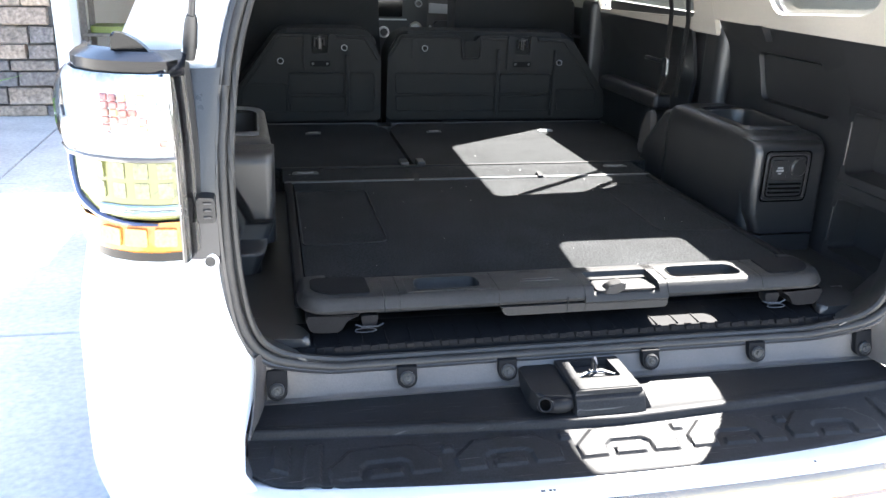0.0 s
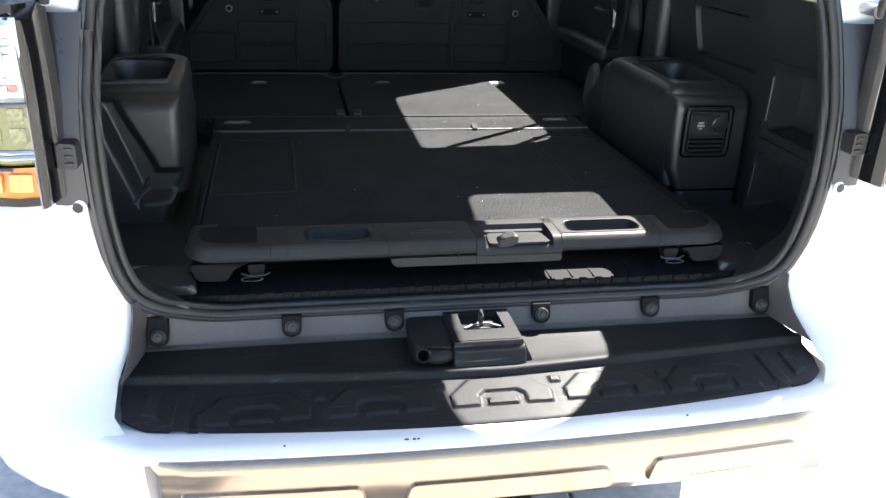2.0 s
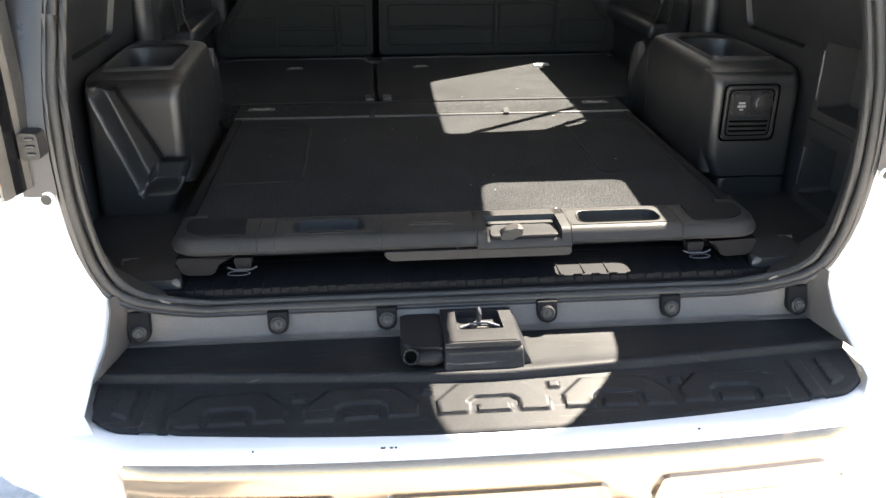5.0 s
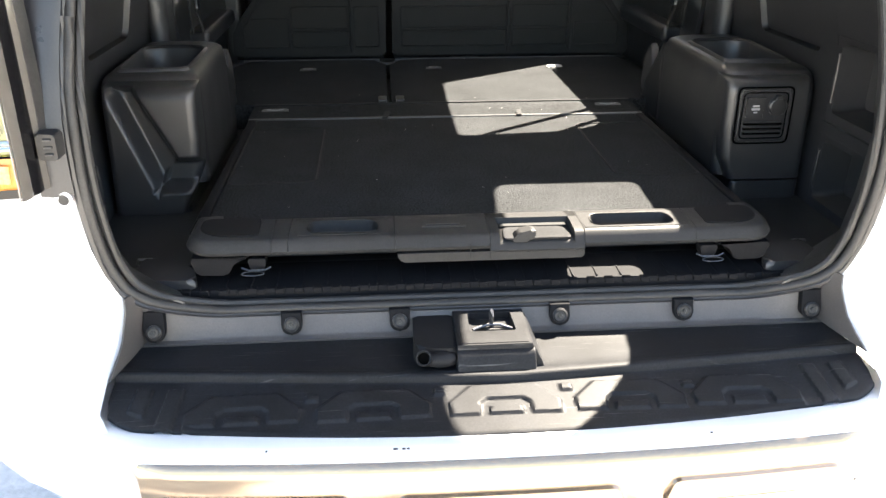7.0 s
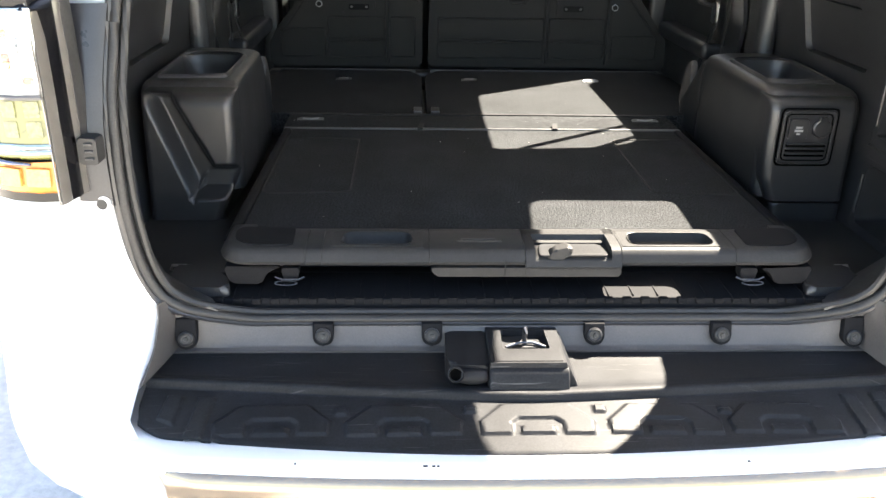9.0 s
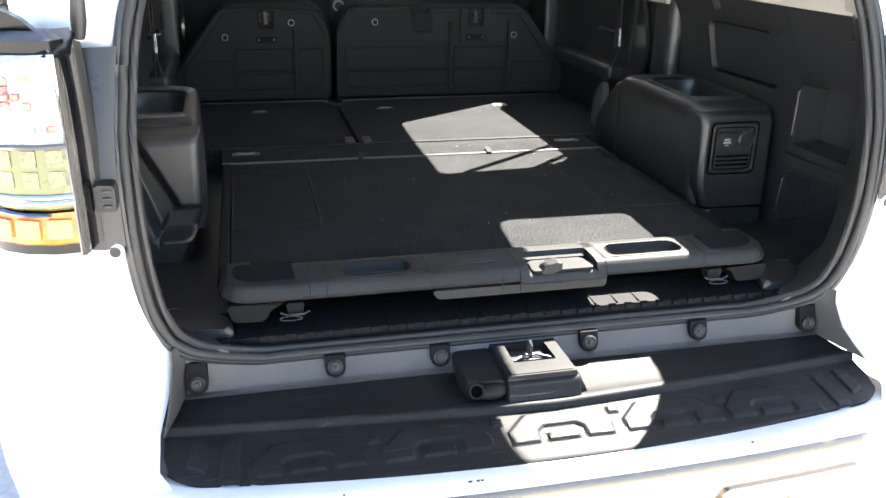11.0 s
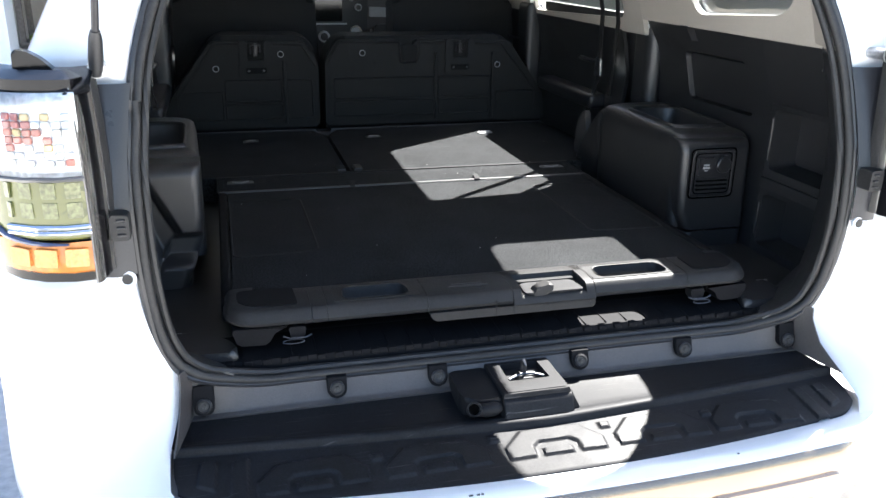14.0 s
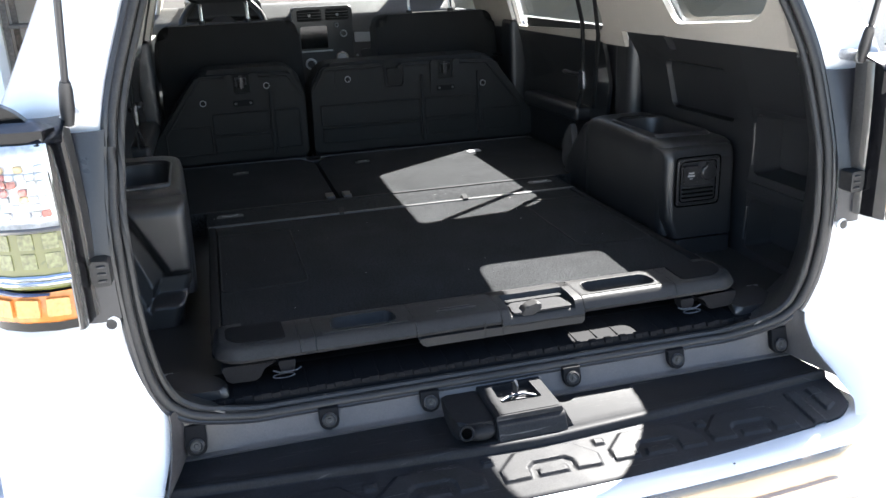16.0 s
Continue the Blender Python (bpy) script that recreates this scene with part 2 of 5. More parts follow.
def add_scratches(m, angle, amount):
    """Fine pale scuff lines worn into the plastic."""
    N, L = m.node_tree.nodes, m.node_tree.links
    b = N["Principled BSDF"]
    src = b.inputs["Base Color"].links[0].from_socket
    co = N.new("ShaderNodeTexCoord")
    mp = N.new("ShaderNodeMapping")
    mp.inputs["Rotation"].default_value = (0, 0, angle)
    mp.inputs["Scale"].default_value = (9, 420, 9)
    L.new(co.outputs["Object"], mp.inputs["Vector"])
    n = N.new("ShaderNodeTexNoise")
    n.inputs["Scale"].default_value = 1.0
    n.inputs["Detail"].default_value = 2.0
    L.new(mp.outputs[0], n.inputs["Vector"])
    mr = N.new("ShaderNodeMapRange")
    mr.inputs["From Min"].default_value = 0.70
    mr.inputs["From Max"].default_value = 0.76
    mr.inputs["To Max"].default_value = amount
    L.new(n.outputs["Fac"], mr.inputs["Value"])
    mix = N.new("ShaderNodeMix")
    mix.data_type = 'RGBA'
    L.new(mr.outputs[0], mix.inputs[0])
    L.new(src, mix.inputs[6])
    mix.inputs[7].default_value = (0.16, 0.16, 0.155, 1)
    L.new(mix.outputs[2], b.inputs["Base Color"])


add_scratches(M_PAD, 0.5, 0.4)
add_scratches(M_PAD, -0.8, 0.3)
M_CLOTH = material("black_seat_cloth", (0.014, 0.0145, 0.015), 0.85, 0, 800, 0.3, bump=0.5, bump_scale=1200, stain=0.12, stain_scale=9, spec=0.25)
M_SEATBACK = material("charcoal_seat_panel", (0.014, 0.0145, 0.0145), 0.7, 0, 900, 0.25, bump=0.4, bump_scale=1000, stain=0.12, stain_scale=7, spec=0.3)
M_BEIGE = material("beige_headliner", (0.42, 0.385, 0.335), 0.8, 0, 500, 0.06, bump=0.2, bump_scale=700, stain=0.05, stain_scale=4)
M_DARKBODY = material("dark_gutter_panel", (0.018, 0.019, 0.023), 0.30, 0, 500, 0.1, stain=0.15, stain_scale=7, spec=0.45)
M_CHROME = material("chrome", (0.75, 0.75, 0.76), 0.14, 1.0, 200, 0.05, rough_vary=0.05)
M_STEEL = material("zinc_steel", (0.45, 0.45, 0.46), 0.35, 1.0, 300, 0.15)
M_GREYTRIM = material("grey_silver_trim", (0.40, 0.40, 0.41), 0.35, 0.5, 300, 0.05)
# near-black: dark seams, and shade put into pockets, slots, sockets and vents
M_VOID = material("deep_black", (0.006, 0.006, 0.006), 0.9, 0, 50, 0.1)
# without any sheen; the dark inside holes and grooves is painted in
M_HOLE = material("unlit_hole", (0.002, 0.002, 0.002), 0.95, 0, 50, 0.1, spec=0.0)
M_MARK = material("pale_marking_print", (0.27, 0.27, 0.27), 0.6, 0, 50, 0.05)
M_GLASS = glass("tinted_glass", (0.62, 0.63, 0.60))
M_DARKGLASS = glass("dark_privacy_glass", (0.16, 0.17, 0.16))
M_WIND = glass("windscreen_glass", (0.86, 0.90, 0.88))
M_CONC = material("driveway_concrete", (0.47, 0.455, 0.43), 0.85, 0, 38, 0.09, bump=0.5, bump_scale=120, stain=0.13, stain_scale=2.6, detail=8.0)
# much lighter than the pad: light on upright faces put into the colour
M_LITGREY = material("lit_grey_plastic", (0.064, 0.058, 0.056), 0.5, 0, 500, 0.12, bump=0.25, bump_scale=800, stain=0.15, stain_scale=8)
M_TAB = material("matt_black_clip", (0.008, 0.008, 0.009), 0.7, 0, 300, 0.1, spec=0.1)
M_GLOSSBLACK = material("gloss_black_plastic", (0.004, 0.004, 0.005), 0.22, 0, 200, 0.1, spec=0.3)
M_DULLSTEEL = material("dull_zinc_wire", (0.11, 0.11, 0.115), 0.40, 1.0, 300, 0.15)
M_JOINT = material("concrete_joint", (0.20, 0.19, 0.18), 0.95, 0, 60, 0.2)
# ---- ground and house ----
GY = 6.5
ground = part("ground", box(-60, 60, -60, 60, -0.30, -0.025), M_JOINT, None, smooth=False)
tagged(ground, "dark earth and joint bed under the driveway", "ground", kind="structure")
driveway = thing("driveway", "pale grey concrete driveway in large jointed slabs", "driveway", kind="structure")
xs = [-60, -24, -12, -7.6, -4.95, -2.29, 0.38, 3.05, 6.5, 12, 24, 60]
ys = [-60, -20, -9, -5.2, -1.9, 1.9, 4.2, 6.5]
for i in range(len(xs) - 1):
    for j in range(len(ys) - 1):
        g = 0.006
        part("slab", box(xs[i] + g, xs[i + 1] - g, ys[j] + g, ys[j + 1] - g, -0.12, 0.0, 0.006, 1), M_CONC, driveway)
part("slab", box(-2.2, 6.2, 6.506, 11.5, -0.12, 0.0, 0.006, 1), M_CONC, driveway)

M_STUCCO = material("warm_stucco", (0.50, 0.46, 0.40), 0.9, 0, 60, 0.08, bump=0.5, bump_scale=90, stain=0.06)
M_MORTAR = material("grey_mortar", (0.16, 0.15, 0.14), 0.95, 0, 80, 0.15, bump=0.5)
M_TRIMWHITE = material("white_trim_paint", (0.78, 0.77, 0.74), 0.5, 0, 200, 0.03)
M_DRYWALL = material("garage_drywall", (0.45, 0.42, 0.37), 0.85, 0, 50, 0.05)
M_SHINGLE = material("brown_roof_tile", (0.20, 0.14, 0.11), 0.85, 0, 30, 0.2, bump=0.4)


def stone_material():
    m = material("split_face_stone", (0.20, 0.175, 0.155), 0.8, 0, 34, 0.28, bump=1.0, bump_scale=40, stain=0.25, stain_scale=9)
    N, L = m.node_tree.nodes, m.node_tree.links
    b = N["Principled BSDF"]
    src = b.inputs["Base Color"].links[0].from_socket
    info = N.new("ShaderNodeObjectInfo")
    ramp = N.new("ShaderNodeValToRGB")
    e = ramp.color_ramp.elements
    e[0].color, e[1].color = (0.55, 0.58, 0.66, 1), (1.45, 1.25, 1.05, 1)
    mid = e.new(0.5)
    mid.color = (0.95, 0.85, 0.75, 1)
    L.new(info.outputs["Random"], ramp.inputs[0])
    mul = N.new("ShaderNodeVectorMath")
    mul.operation = 'MULTIPLY'
    L.new(src, mul.inputs[0])
    L.new(ramp.outputs[0], mul.inputs[1])
    L.new(mul.outputs[0], b.inputs["Base Color"])
    return m


M_STONE = stone_material()
stone_wall = thing("wall_garage", "stacked split-face stone veneer in brown and grey", "wall", kind="structure")
part("mortar", box(-9.0, -2.34, GY + 0.03, GY + 0.30, 0, 3.3), M_MORTAR, stone_wall, smooth=False)
part("wall_above", box(-2.34, 9.0, GY + 0.02, GY + 0.28, 2.45, 3.3), M_STUCCO, stone_wall, smooth=False)
part("wall_side", box(6.2, 9.0, GY + 0.02, GY + 0.28, 0, 2.45), M_STUCCO, stone_wall, smooth=False)
part("garage_wall", box(-2.5, -2.3, GY + 0.31, 11.5, 0, 3.0), M_DRYWALL, stone_wall, smooth=False)
part("garage_wall", box(6.2, 6.4, GY + 0.31, 11.5, 0, 3.0), M_DRYWALL, stone_wall, smooth=False)
part("garage_wall", box(-2.5, 6.4, 11.51, 11.7, 0, 3.0), M_DRYWALL, stone_wall, smooth=False)
garage_ceiling = part("ceiling", box(-2.5, 6.4, GY + 0.29, 11.7, 3.01, 3.1), M_DRYWALL, None, smooth=False)
tagged(garage_ceiling, "plain garage ceiling", "ceiling", kind="structure")
roof = part("roof", sheet([[(-9.4, GY - 0.45, 3.30), (9.4, GY - 0.45, 3.30)], [(-9.4, 12.5, 5.6), (9.4, 12.5, 5.6)]], 0.15), M_SHINGLE, None, smooth=False)
tagged(roof, "sloping brown tiled house roof with an eave", "roof", kind="structure")
trim = part("trim", box(-2.34, -2.20, GY - 0.03, GY + 0.30, 0, 2.45, 0.008), M_TRIMWHITE, None)
tagged(trim, "white painted garage door jamb", "door frame", kind="structure")
trim2 = part("trim", box(6.06, 6.20, GY - 0.03, GY + 0.30, 0, 2.45, 0.008), M_TRIMWHITE, None)
tagged(trim2, "white painted garage door jamb", "door frame", kind="structure")

# storage shelf with tubs just inside the garage
M_SHELF = material("grey_shelf_board", (0.14, 0.12, 0.10), 0.7, 0, 40, 0.2)
M_TUB = material("yellow_green_tub_plastic", (0.13, 0.16, 0.03), 0.45, 0, 60, 0.08)
shelf_unit = thing("storage_shelf", "dark wooden storage shelf standing inside the garage", "shelf")
for sx in (-2.25, -0.85):
    for sy in (7.1, 7.5):
        part("post", box(sx, sx + 0.05, sy, sy + 0.05, 0, 1.9, 0.004, 1), M_SHELF, shelf_unit)
for sz in (0.12, 0.62, 1.15, 1.7):
    part("board", box(-2.25, -0.80, 7.08, 7.57, sz, sz + 0.03, 0.003, 1), M_SHELF, shelf_unit)
tub = part("storage_tub", prism(rounded([(-2.18, 7.12), (-1.72, 7.12), (-1.72, 7.5), (-2.18, 7.5)], 0.04), XY, 0.65, 0.71, 0.01), M_TUB, None)
tagged(tub, "yellow-green plastic tub on the garage shelf", "tub")
tub2 = part("storage_tub", prism(rounded([(-2.15, 7.14), (-1.6, 7.14), (-1.6, 7.5), (-2.15, 7.5)], 0.04), XY, 0.15, 0.45, 0.01), M_SHELF, None)
tagged(tub2, "dark plastic tub on the low garage shelf", "tub")

# planting bed beside the driveway
M_SOIL = material("bark_mulch", (0.16, 0.11, 0.075), 0.95, 0, 70, 0.5, bump=1.0, bump_scale=60)
M_LEAF = material("strap_leaf_green", (0.13, 0.24, 0.035), 0.45, 0, 50, 0.25, stain=0.2, stain_scale=6)
M_FLOWER = material("white_petal", (0.8, 0.8, 0.72), 0.6, 0, 50, 0.05)
bed = part("planting_bed", prism(rounded([(-5.7, 4.15), (-2.80, 4.15), (-2.52, 4.9), (-2.80, 5.6), (-5.7, 5.6)], 0.25), XY, -0.02, 0.035, 0.012), M_SOIL, None)
tagged(bed, "planting bed of brown bark mulch by the driveway", "planting bed", kind="structure")


def strap_plant(cx, cy, n, size):
    plant = thing("strap_leaf_plant", "clump of arching green strap leaves growing in mulch", "plant", "strap leaf plants", at=(cx, cy, 0.03))
    for i in range(n):
        a = random.uniform(0, 2 * math.pi)
        lean, ln, w = random.uniform(0.25, 0.9), random.uniform(0.6, 1.0) * size, random.uniform(0.012, 0.02) * 2
        left, mid, right = [], [], []
        for k in range(7):
            t = k / 6
            r = ln * lean * t * (0.5 + 0.6 * t)
            z = ln * (t - 0.42 * lean * t * t * t)
            ww = w * (1 - t) ** 0.6 * (0.6 + 0.4 * min(1, 3 * t)) + 0.001
            c = Vector((math.cos(a) * r, math.sin(a) * r, z))
            s = Vector((-math.sin(a), math.cos(a), 0)) * ww
            left.append(c - s + Vector((0, 0, 0.25 * ww)))
            mid.append(c)
            right.append(c + s + Vector((0, 0, 0.25 * ww)))
        part("leaf", sheet([left, mid, right], 0.0015), M_LEAF, plant)
    return plant


strap_plant(-2.78, 4.75, 34, 0.85)
strap_plant(-3.45, 4.95, 26, 0.8)
flower = thing("white_flower", "white bloom low among the strap leaves", "flower", at=(-2.62, 4.55, 0.035))
part("stem", tube([(0, 0, 0), (0.0, 0.02, 0.15), (0.02, 0.03, 0.27)], 0.006, 6), M_LEAF, flower)
for i in range(6):
    a = i * math.pi / 3
    part("petal", sheet([[(0.02 + 0.01 * math.cos(a), 0.03 + 0.01 * math.sin(a), 0.27), (0.02 + 0.06 * math.cos(a - 0.3), 0.03 + 0.06 * math.sin(a - 0.3), 0.31)],
                         [(0.02 + 0.05 * math.cos(a + 0.4), 0.03 + 0.05 * math.sin(a + 0.4), 0.31), (0.02 + 0.11 * math.cos(a), 0.03 + 0.11 * math.sin(a), 0.30)]], 0.002), M_FLOWER, flower)
path_light = thing("path_light", "small black garden path light staked in the mulch", "garden light", at=(-2.60, 4.85, 0.035))
part("stake", tube([(0, 0, -0.02), (0, 0, 0.36)], 0.011, 8), M_PLASTIC, path_light)
part("shade", lathe([(0.02, 0.34), (0.075, 0.36), (0.07, 0.375), (0.02, 0.41), (0.006, 0.43)], (0, 0, 0), (0, 0, 1), 16), M_PLASTIC, path_light)
# ---- vehicle: outer body ----
def interp(tab, z):
    if z <= tab[0][0]:
        return tab[0][1]
    for (a, p), (b, q) in zip(tab, tab[1:]):
        if z <= b:
            return p + (q - p) * (z - a) / (b - a)
    return tab[-1][1]


XO = [(0.35, 0.82), (0.45, 0.85), (0.55, 0.885), (0.65, 0.90), (0.85, 0.900), (0.95, 0.884), (1.03, 0.864), (1.1, 0.862), (1.2, 0.84), (1.26, 0.815), (1.34, 0.775), (1.5, 0.70), (1.64, 0.635), (1.70, 0.59)]
YA = [(0.80, -0.012), (0.86, -0.022), (1.05, -0.030), (1.10, -0.022), (1.30, 0.025), (1.43, 0.068), (1.70, 0.17)]
XS = [(0.783, 0.50), (0.795, 0.548), (0.814, 0.583), (0.842, 0.606), (0.90, 0.624), (1.0, 0.634), (1.12, 0.636), (1.20, 0.632), (1.32, 0.614), (1.44, 0.575), (1.58, 0.525), (1.66, 0.485), (1.695, 0.43), (1.705, 0.36)]


def xo(z):
    return interp(XO, z)


def ya(z):
    return interp(YA, z)


def xs_(z):
    return interp(XS, z)


car = thing("car", "white off-road estate car parked with its rear hatch raised", "car")
for s in (1, -1):
    rows = []
    for z in [1.70, 1.64, 1.58, 1.50, 1.42, 1.35, 1.30]:
        a = ya(z)
        rows.append([(s * x, y, z) for x, y in ((xs_(z) + 0.005, a + 0.01), (xs_(z) + 0.02, a - 0.012), ((xs_(z) + xo(z)) / 2, a - 0.03), (xo(z) - 0.03, a - 0.015), (xo(z) - 0.008, a + 0.02), (xo(z), a + 0.07), (xo(z) - 0.01, max(0.20, a + 0.08)))])
    for z in [1.285, 1.2, 1.1, 1.02]:
        a = ya(z)
        rows.append([(s * x, y, z) for x, y in ((xs_(z) + 0.005, a + 0.01), (xs_(z) + 0.02, a - 0.010), (0.70, a + 0.02), (0.78, a + 0.035), (xo(z) - 0.012, 0.05), (xo(z), 0.12), (xo(z), 0.42))])
    low = [(1.005, 0.642, -0.030, 0.70, -0.062, 0.78, -0.075, 0.845, -0.01, 0.05), (0.93, 0.632, -0.034, 0.70, -0.070, 0.785, -0.085, 0.85, -0.015, 0.05),
           (0.86, 0.615, -0.034, 0.695, -0.074, 0.785, -0.09, 0.853, -0.015, 0.05), (0.80, 0.600, -0.035, 0.69, -0.090, 0.785, -0.105, 0.85, -0.02, 0.05),
           (0.76, 0.605, -0.06, 0.69, -0.115, 0.785, -0.125, 0.85, -0.03, 0.05), (0.72, 0.620, -0.125, 0.69, -0.150, 0.785, -0.145, 0.853, -0.03, 0.05),
           (0.695, 0.619, -0.185, 0.69, -0.190, 0.785, -0.16, 0.852, -0.03, 0.05), (0.672, 0.585, -0.235, 0.69, -0.215, 0.785, -0.17, 0.850, -0.035, 0.05),
           (0.655, 0.570, -0.245, 0.69, -0.218, 0.785, -0.175, 0.85, -0.035, 0.05), (0.60, 0.565, -0.248, 0.69, -0.222, 0.785, -0.175, 0.845, -0.03, 0.05),
           (0.545, 0.565, -0.240, 0.69, -0.212, 0.77, -0.165, 0.82, -0.03, 0.06), (0.48, 0.56, -0.20, 0.67, -0.17, 0.74, -0.12, 0.79, 0.0, 0.08)]
    for z, x0, y0, x1, y1, x2, y2, x3, y3, y4 in low:
        grow = min(1.0, max(0.0, (1.02 - z) / 0.16))
        lift = 0.045 if z == 0.545 else 0.105 if z == 0.48 else 0.0
        rows.append([(s * x, y, z + lift * k) for x, y, k in ((x0, y0 + 0.012, 0), (x0 + 0.014, y0, 0), (x1, y1, 0.45), (x2 + 0.014 * grow, y2, 0.9), (x3 + 0.028 * grow, y3, 1), (xo(z + lift) - 0.004, y4 + 0.06, 1), (xo(z + lift), 0.42, 1))])
    bm = sheet(rows, 0.0)
    bmesh.ops.subdivide_edges(bm, edges=list(bm.edges), cuts=1, use_grid_fill=True, smooth=0.6)
    inner = [v for v in bm.verts if not v.is_boundary]
    for k in range(4):
        bmesh.ops.smooth_vert(bm, verts=inner, factor=0.5, use_axis_x=True, use_axis_y=True, use_axis_z=True)
    part("rear_quarter_panel", bm, M_WHITE, car)

    # side panel below the windows, with wheel arches
    cols = []
    N_Y = 60
    for i in range(N_Y + 1):
        y = 0.40 + (4.25 - 0.40) * i / N_Y
        zb = 0.38
        for wy in (0.75, 3.54):
            d = abs(y - wy)
            if d < 0.46:
                zb = max(zb, 0.38 + math.sqrt(0.46 ** 2 - d * d))
        nose = max(0, (y - 3.7)) ** 2 * 0.35
        cols.append([(s * (xo(zb + (1.30 - zb) * k / 8) - nose), y, zb + (1.30 - zb) * k / 8 if y < 3.2 else zb + (min(1.30, 1.22 - (y - 3.2) * 0.14) - zb) * k / 8) for k in range(9)])
    part("side_panel", sheet(cols, 0.012), M_WHITE, car)

    # window plates: quarter window, rear door, front door
    def wall(u, v, w, s=s):
        return (s * (0.714 - (v - 1.27) * 0.30 + w), u, v)
    quarter = rounded([(0.64, 1.335), (0.275, 1.358), (0.205, 1.46), (0.285, 1.63), (0.42, 1.69), (0.83, 1.65)], [0.03, 0.05, 0.07, 0.08, 0.08, 0.04], 5)
    rear_door = rounded([(1.835, 1.272), (1.06, 1.295), (1.07, 1.40), (1.225, 1.70), (1.80, 1.685)], [0.02, 0.04, 0.05, 0.05, 0.02], 4)
    front_door = rounded([(2.95, 1.26), (2.34, 1.265), (2.34, 1.66), (2.50, 1.67), (2.62, 1.65)], [0.03, 0.03, 0.05, 0.06, 0.05], 4)
    for name, rect, hole in (("quarter_window", (0.12, 0.95, 1.30, 1.72), quarter), ("rear_door_window", (0.951, 1.88, 1.255, 1.72), rear_door), ("front_door_window", (1.881, 3.05, 1.24, 1.72), front_door)):
        far = [(u + 0.05 * (1 if u > (rect[0] + rect[1]) / 2 else 0.1), v + (0.045 if v > 1.5 else 0.0)) for u, v in hole]
        part("window_surround", ring_plate(rect, hole, wall, 0.004, 0.034, far), M_WHITE, car)
        part("inner_window_trim", ring_plate(rect, hole, wall, -0.012, 0.003), M_BEIGE, car, "beige moulded pillar and window trim")
        inset = [(p[0], p[1]) for p in hole]
        g = part(name, pane(inset, wall, 0.014), M_DARKGLASS if s < 0 and name != "front_door_window" else M_GLASS, car, "dark tinted side glass", smooth=False)
        g.visible_shadow = s < 0 or name == "front_door_window"
    part("roof_rail", tube([(s * 0.53, 0.35, 1.755), (s * 0.53, 0.5, 1.795), (s * 0.53, 1.6, 1.805), (s * 0.53, 2.5, 1.78), (s * 0.53, 2.65, 1.74)], 0.018, 8), M_PLASTIC, car, "black roof rail")

# roof, header over the hatch, windscreen, bonnet, nose
rows = []
for y, dz in ((0.16, -0.012), (0.3, 0.012), (0.8, 0.03), (1.6, 0.035), (2.3, 0.02), (2.75, -0.03)):
    rows.append([(x, y, z + dz) for x, z in ((-0.592, 1.695), (-0.575, 1.72), (-0.52, 1.735), (-0.3, 1.75), (0, 1.755), (0.3, 1.75), (0.52, 1.735), (0.575, 1.72), (0.592, 1.695))])
part("roof_panel", sheet(rows, 0.02), M_WHITE, car)
part("headliner", sheet([[(x, y, z) for x, z in ((-0.575, 1.69), (-0.5, 1.70), (0, 1.715), (0.5, 1.70), (0.575, 1.69))] for y in (0.2, 1.5, 2.7)], 0.012), M_BEIGE, car, "beige fabric headliner")
w = part("windscreen", sheet([[(x * k, y - abs(x) * 0.12, z) for x in (-0.70, -0.35, 0, 0.35, 0.70)] for y, z, k in ((2.76, 1.69, 0.86), (3.12, 1.46, 0.98), (3.46, 1.22, 1.06))]), M_WIND, car, "clear curved windscreen")
for s in (1, -1):
    part("windscreen_pillar", tube([(s * 0.63, 2.68, 1.70), (s * 0.71, 3.05, 1.45), (s * 0.78, 3.40, 1.21)], 0.035, 8), M_WHITE, car)
part("bonnet", sheet([[(x, y - abs(x) * 0.1, z - 0.05 * (abs(x) / 0.8) ** 3) for x in (-0.83, -0.6, -0.3, 0, 0.3, 0.6, 0.83)] for y, z in ((3.42, 1.21), (3.7, 1.20), (4.1, 1.16), (4.38, 1.08), (4.48, 0.95), (4.50, 0.75), (4.46, 0.45))], 0.02), M_WHITE, car)
part("underbody", box(-0.76, 0.76, 0.0, 4.3, 0.40, 0.50, 0.02), M_PLASTIC, car)
part("firewall", box(-0.80, 0.80, 3.36, 3.40, 0.50, 1.18, 0.01), M_PLASTIC, car)


def wheel(x, y, s):
    wl = part("wheel", lathe([(0.10, -0.11), (0.24, -0.115), (0.245, 0.09), (0.06, 0.085), (0.05, 0.10)], (x, y, 0.385), (s, 0, 0), 28), M_SILVER, car)
    part("tyre", lathe([(0.245, -0.12), (0.33, -0.135), (0.372, -0.115), (0.385, -0.07), (0.385, 0.07), (0.372, 0.115), (0.33, 0.13), (0.245, 0.115)], (x, y, 0.385), (s, 0, 0), 40), M_RUBBER, wl, "black road tyre")


for s in (1, -1):
    for y in (0.75, 3.54):
        wheel(s * 0.70, y, s)

# ---- rear bumper: painted band, silver skid, step pad ----
def bow(x):
    return 0.030 * (abs(x) / 0.6) ** 2.2 + 0.05 * max(0.0, (abs(x) - 0.55) / 0.11) ** 2


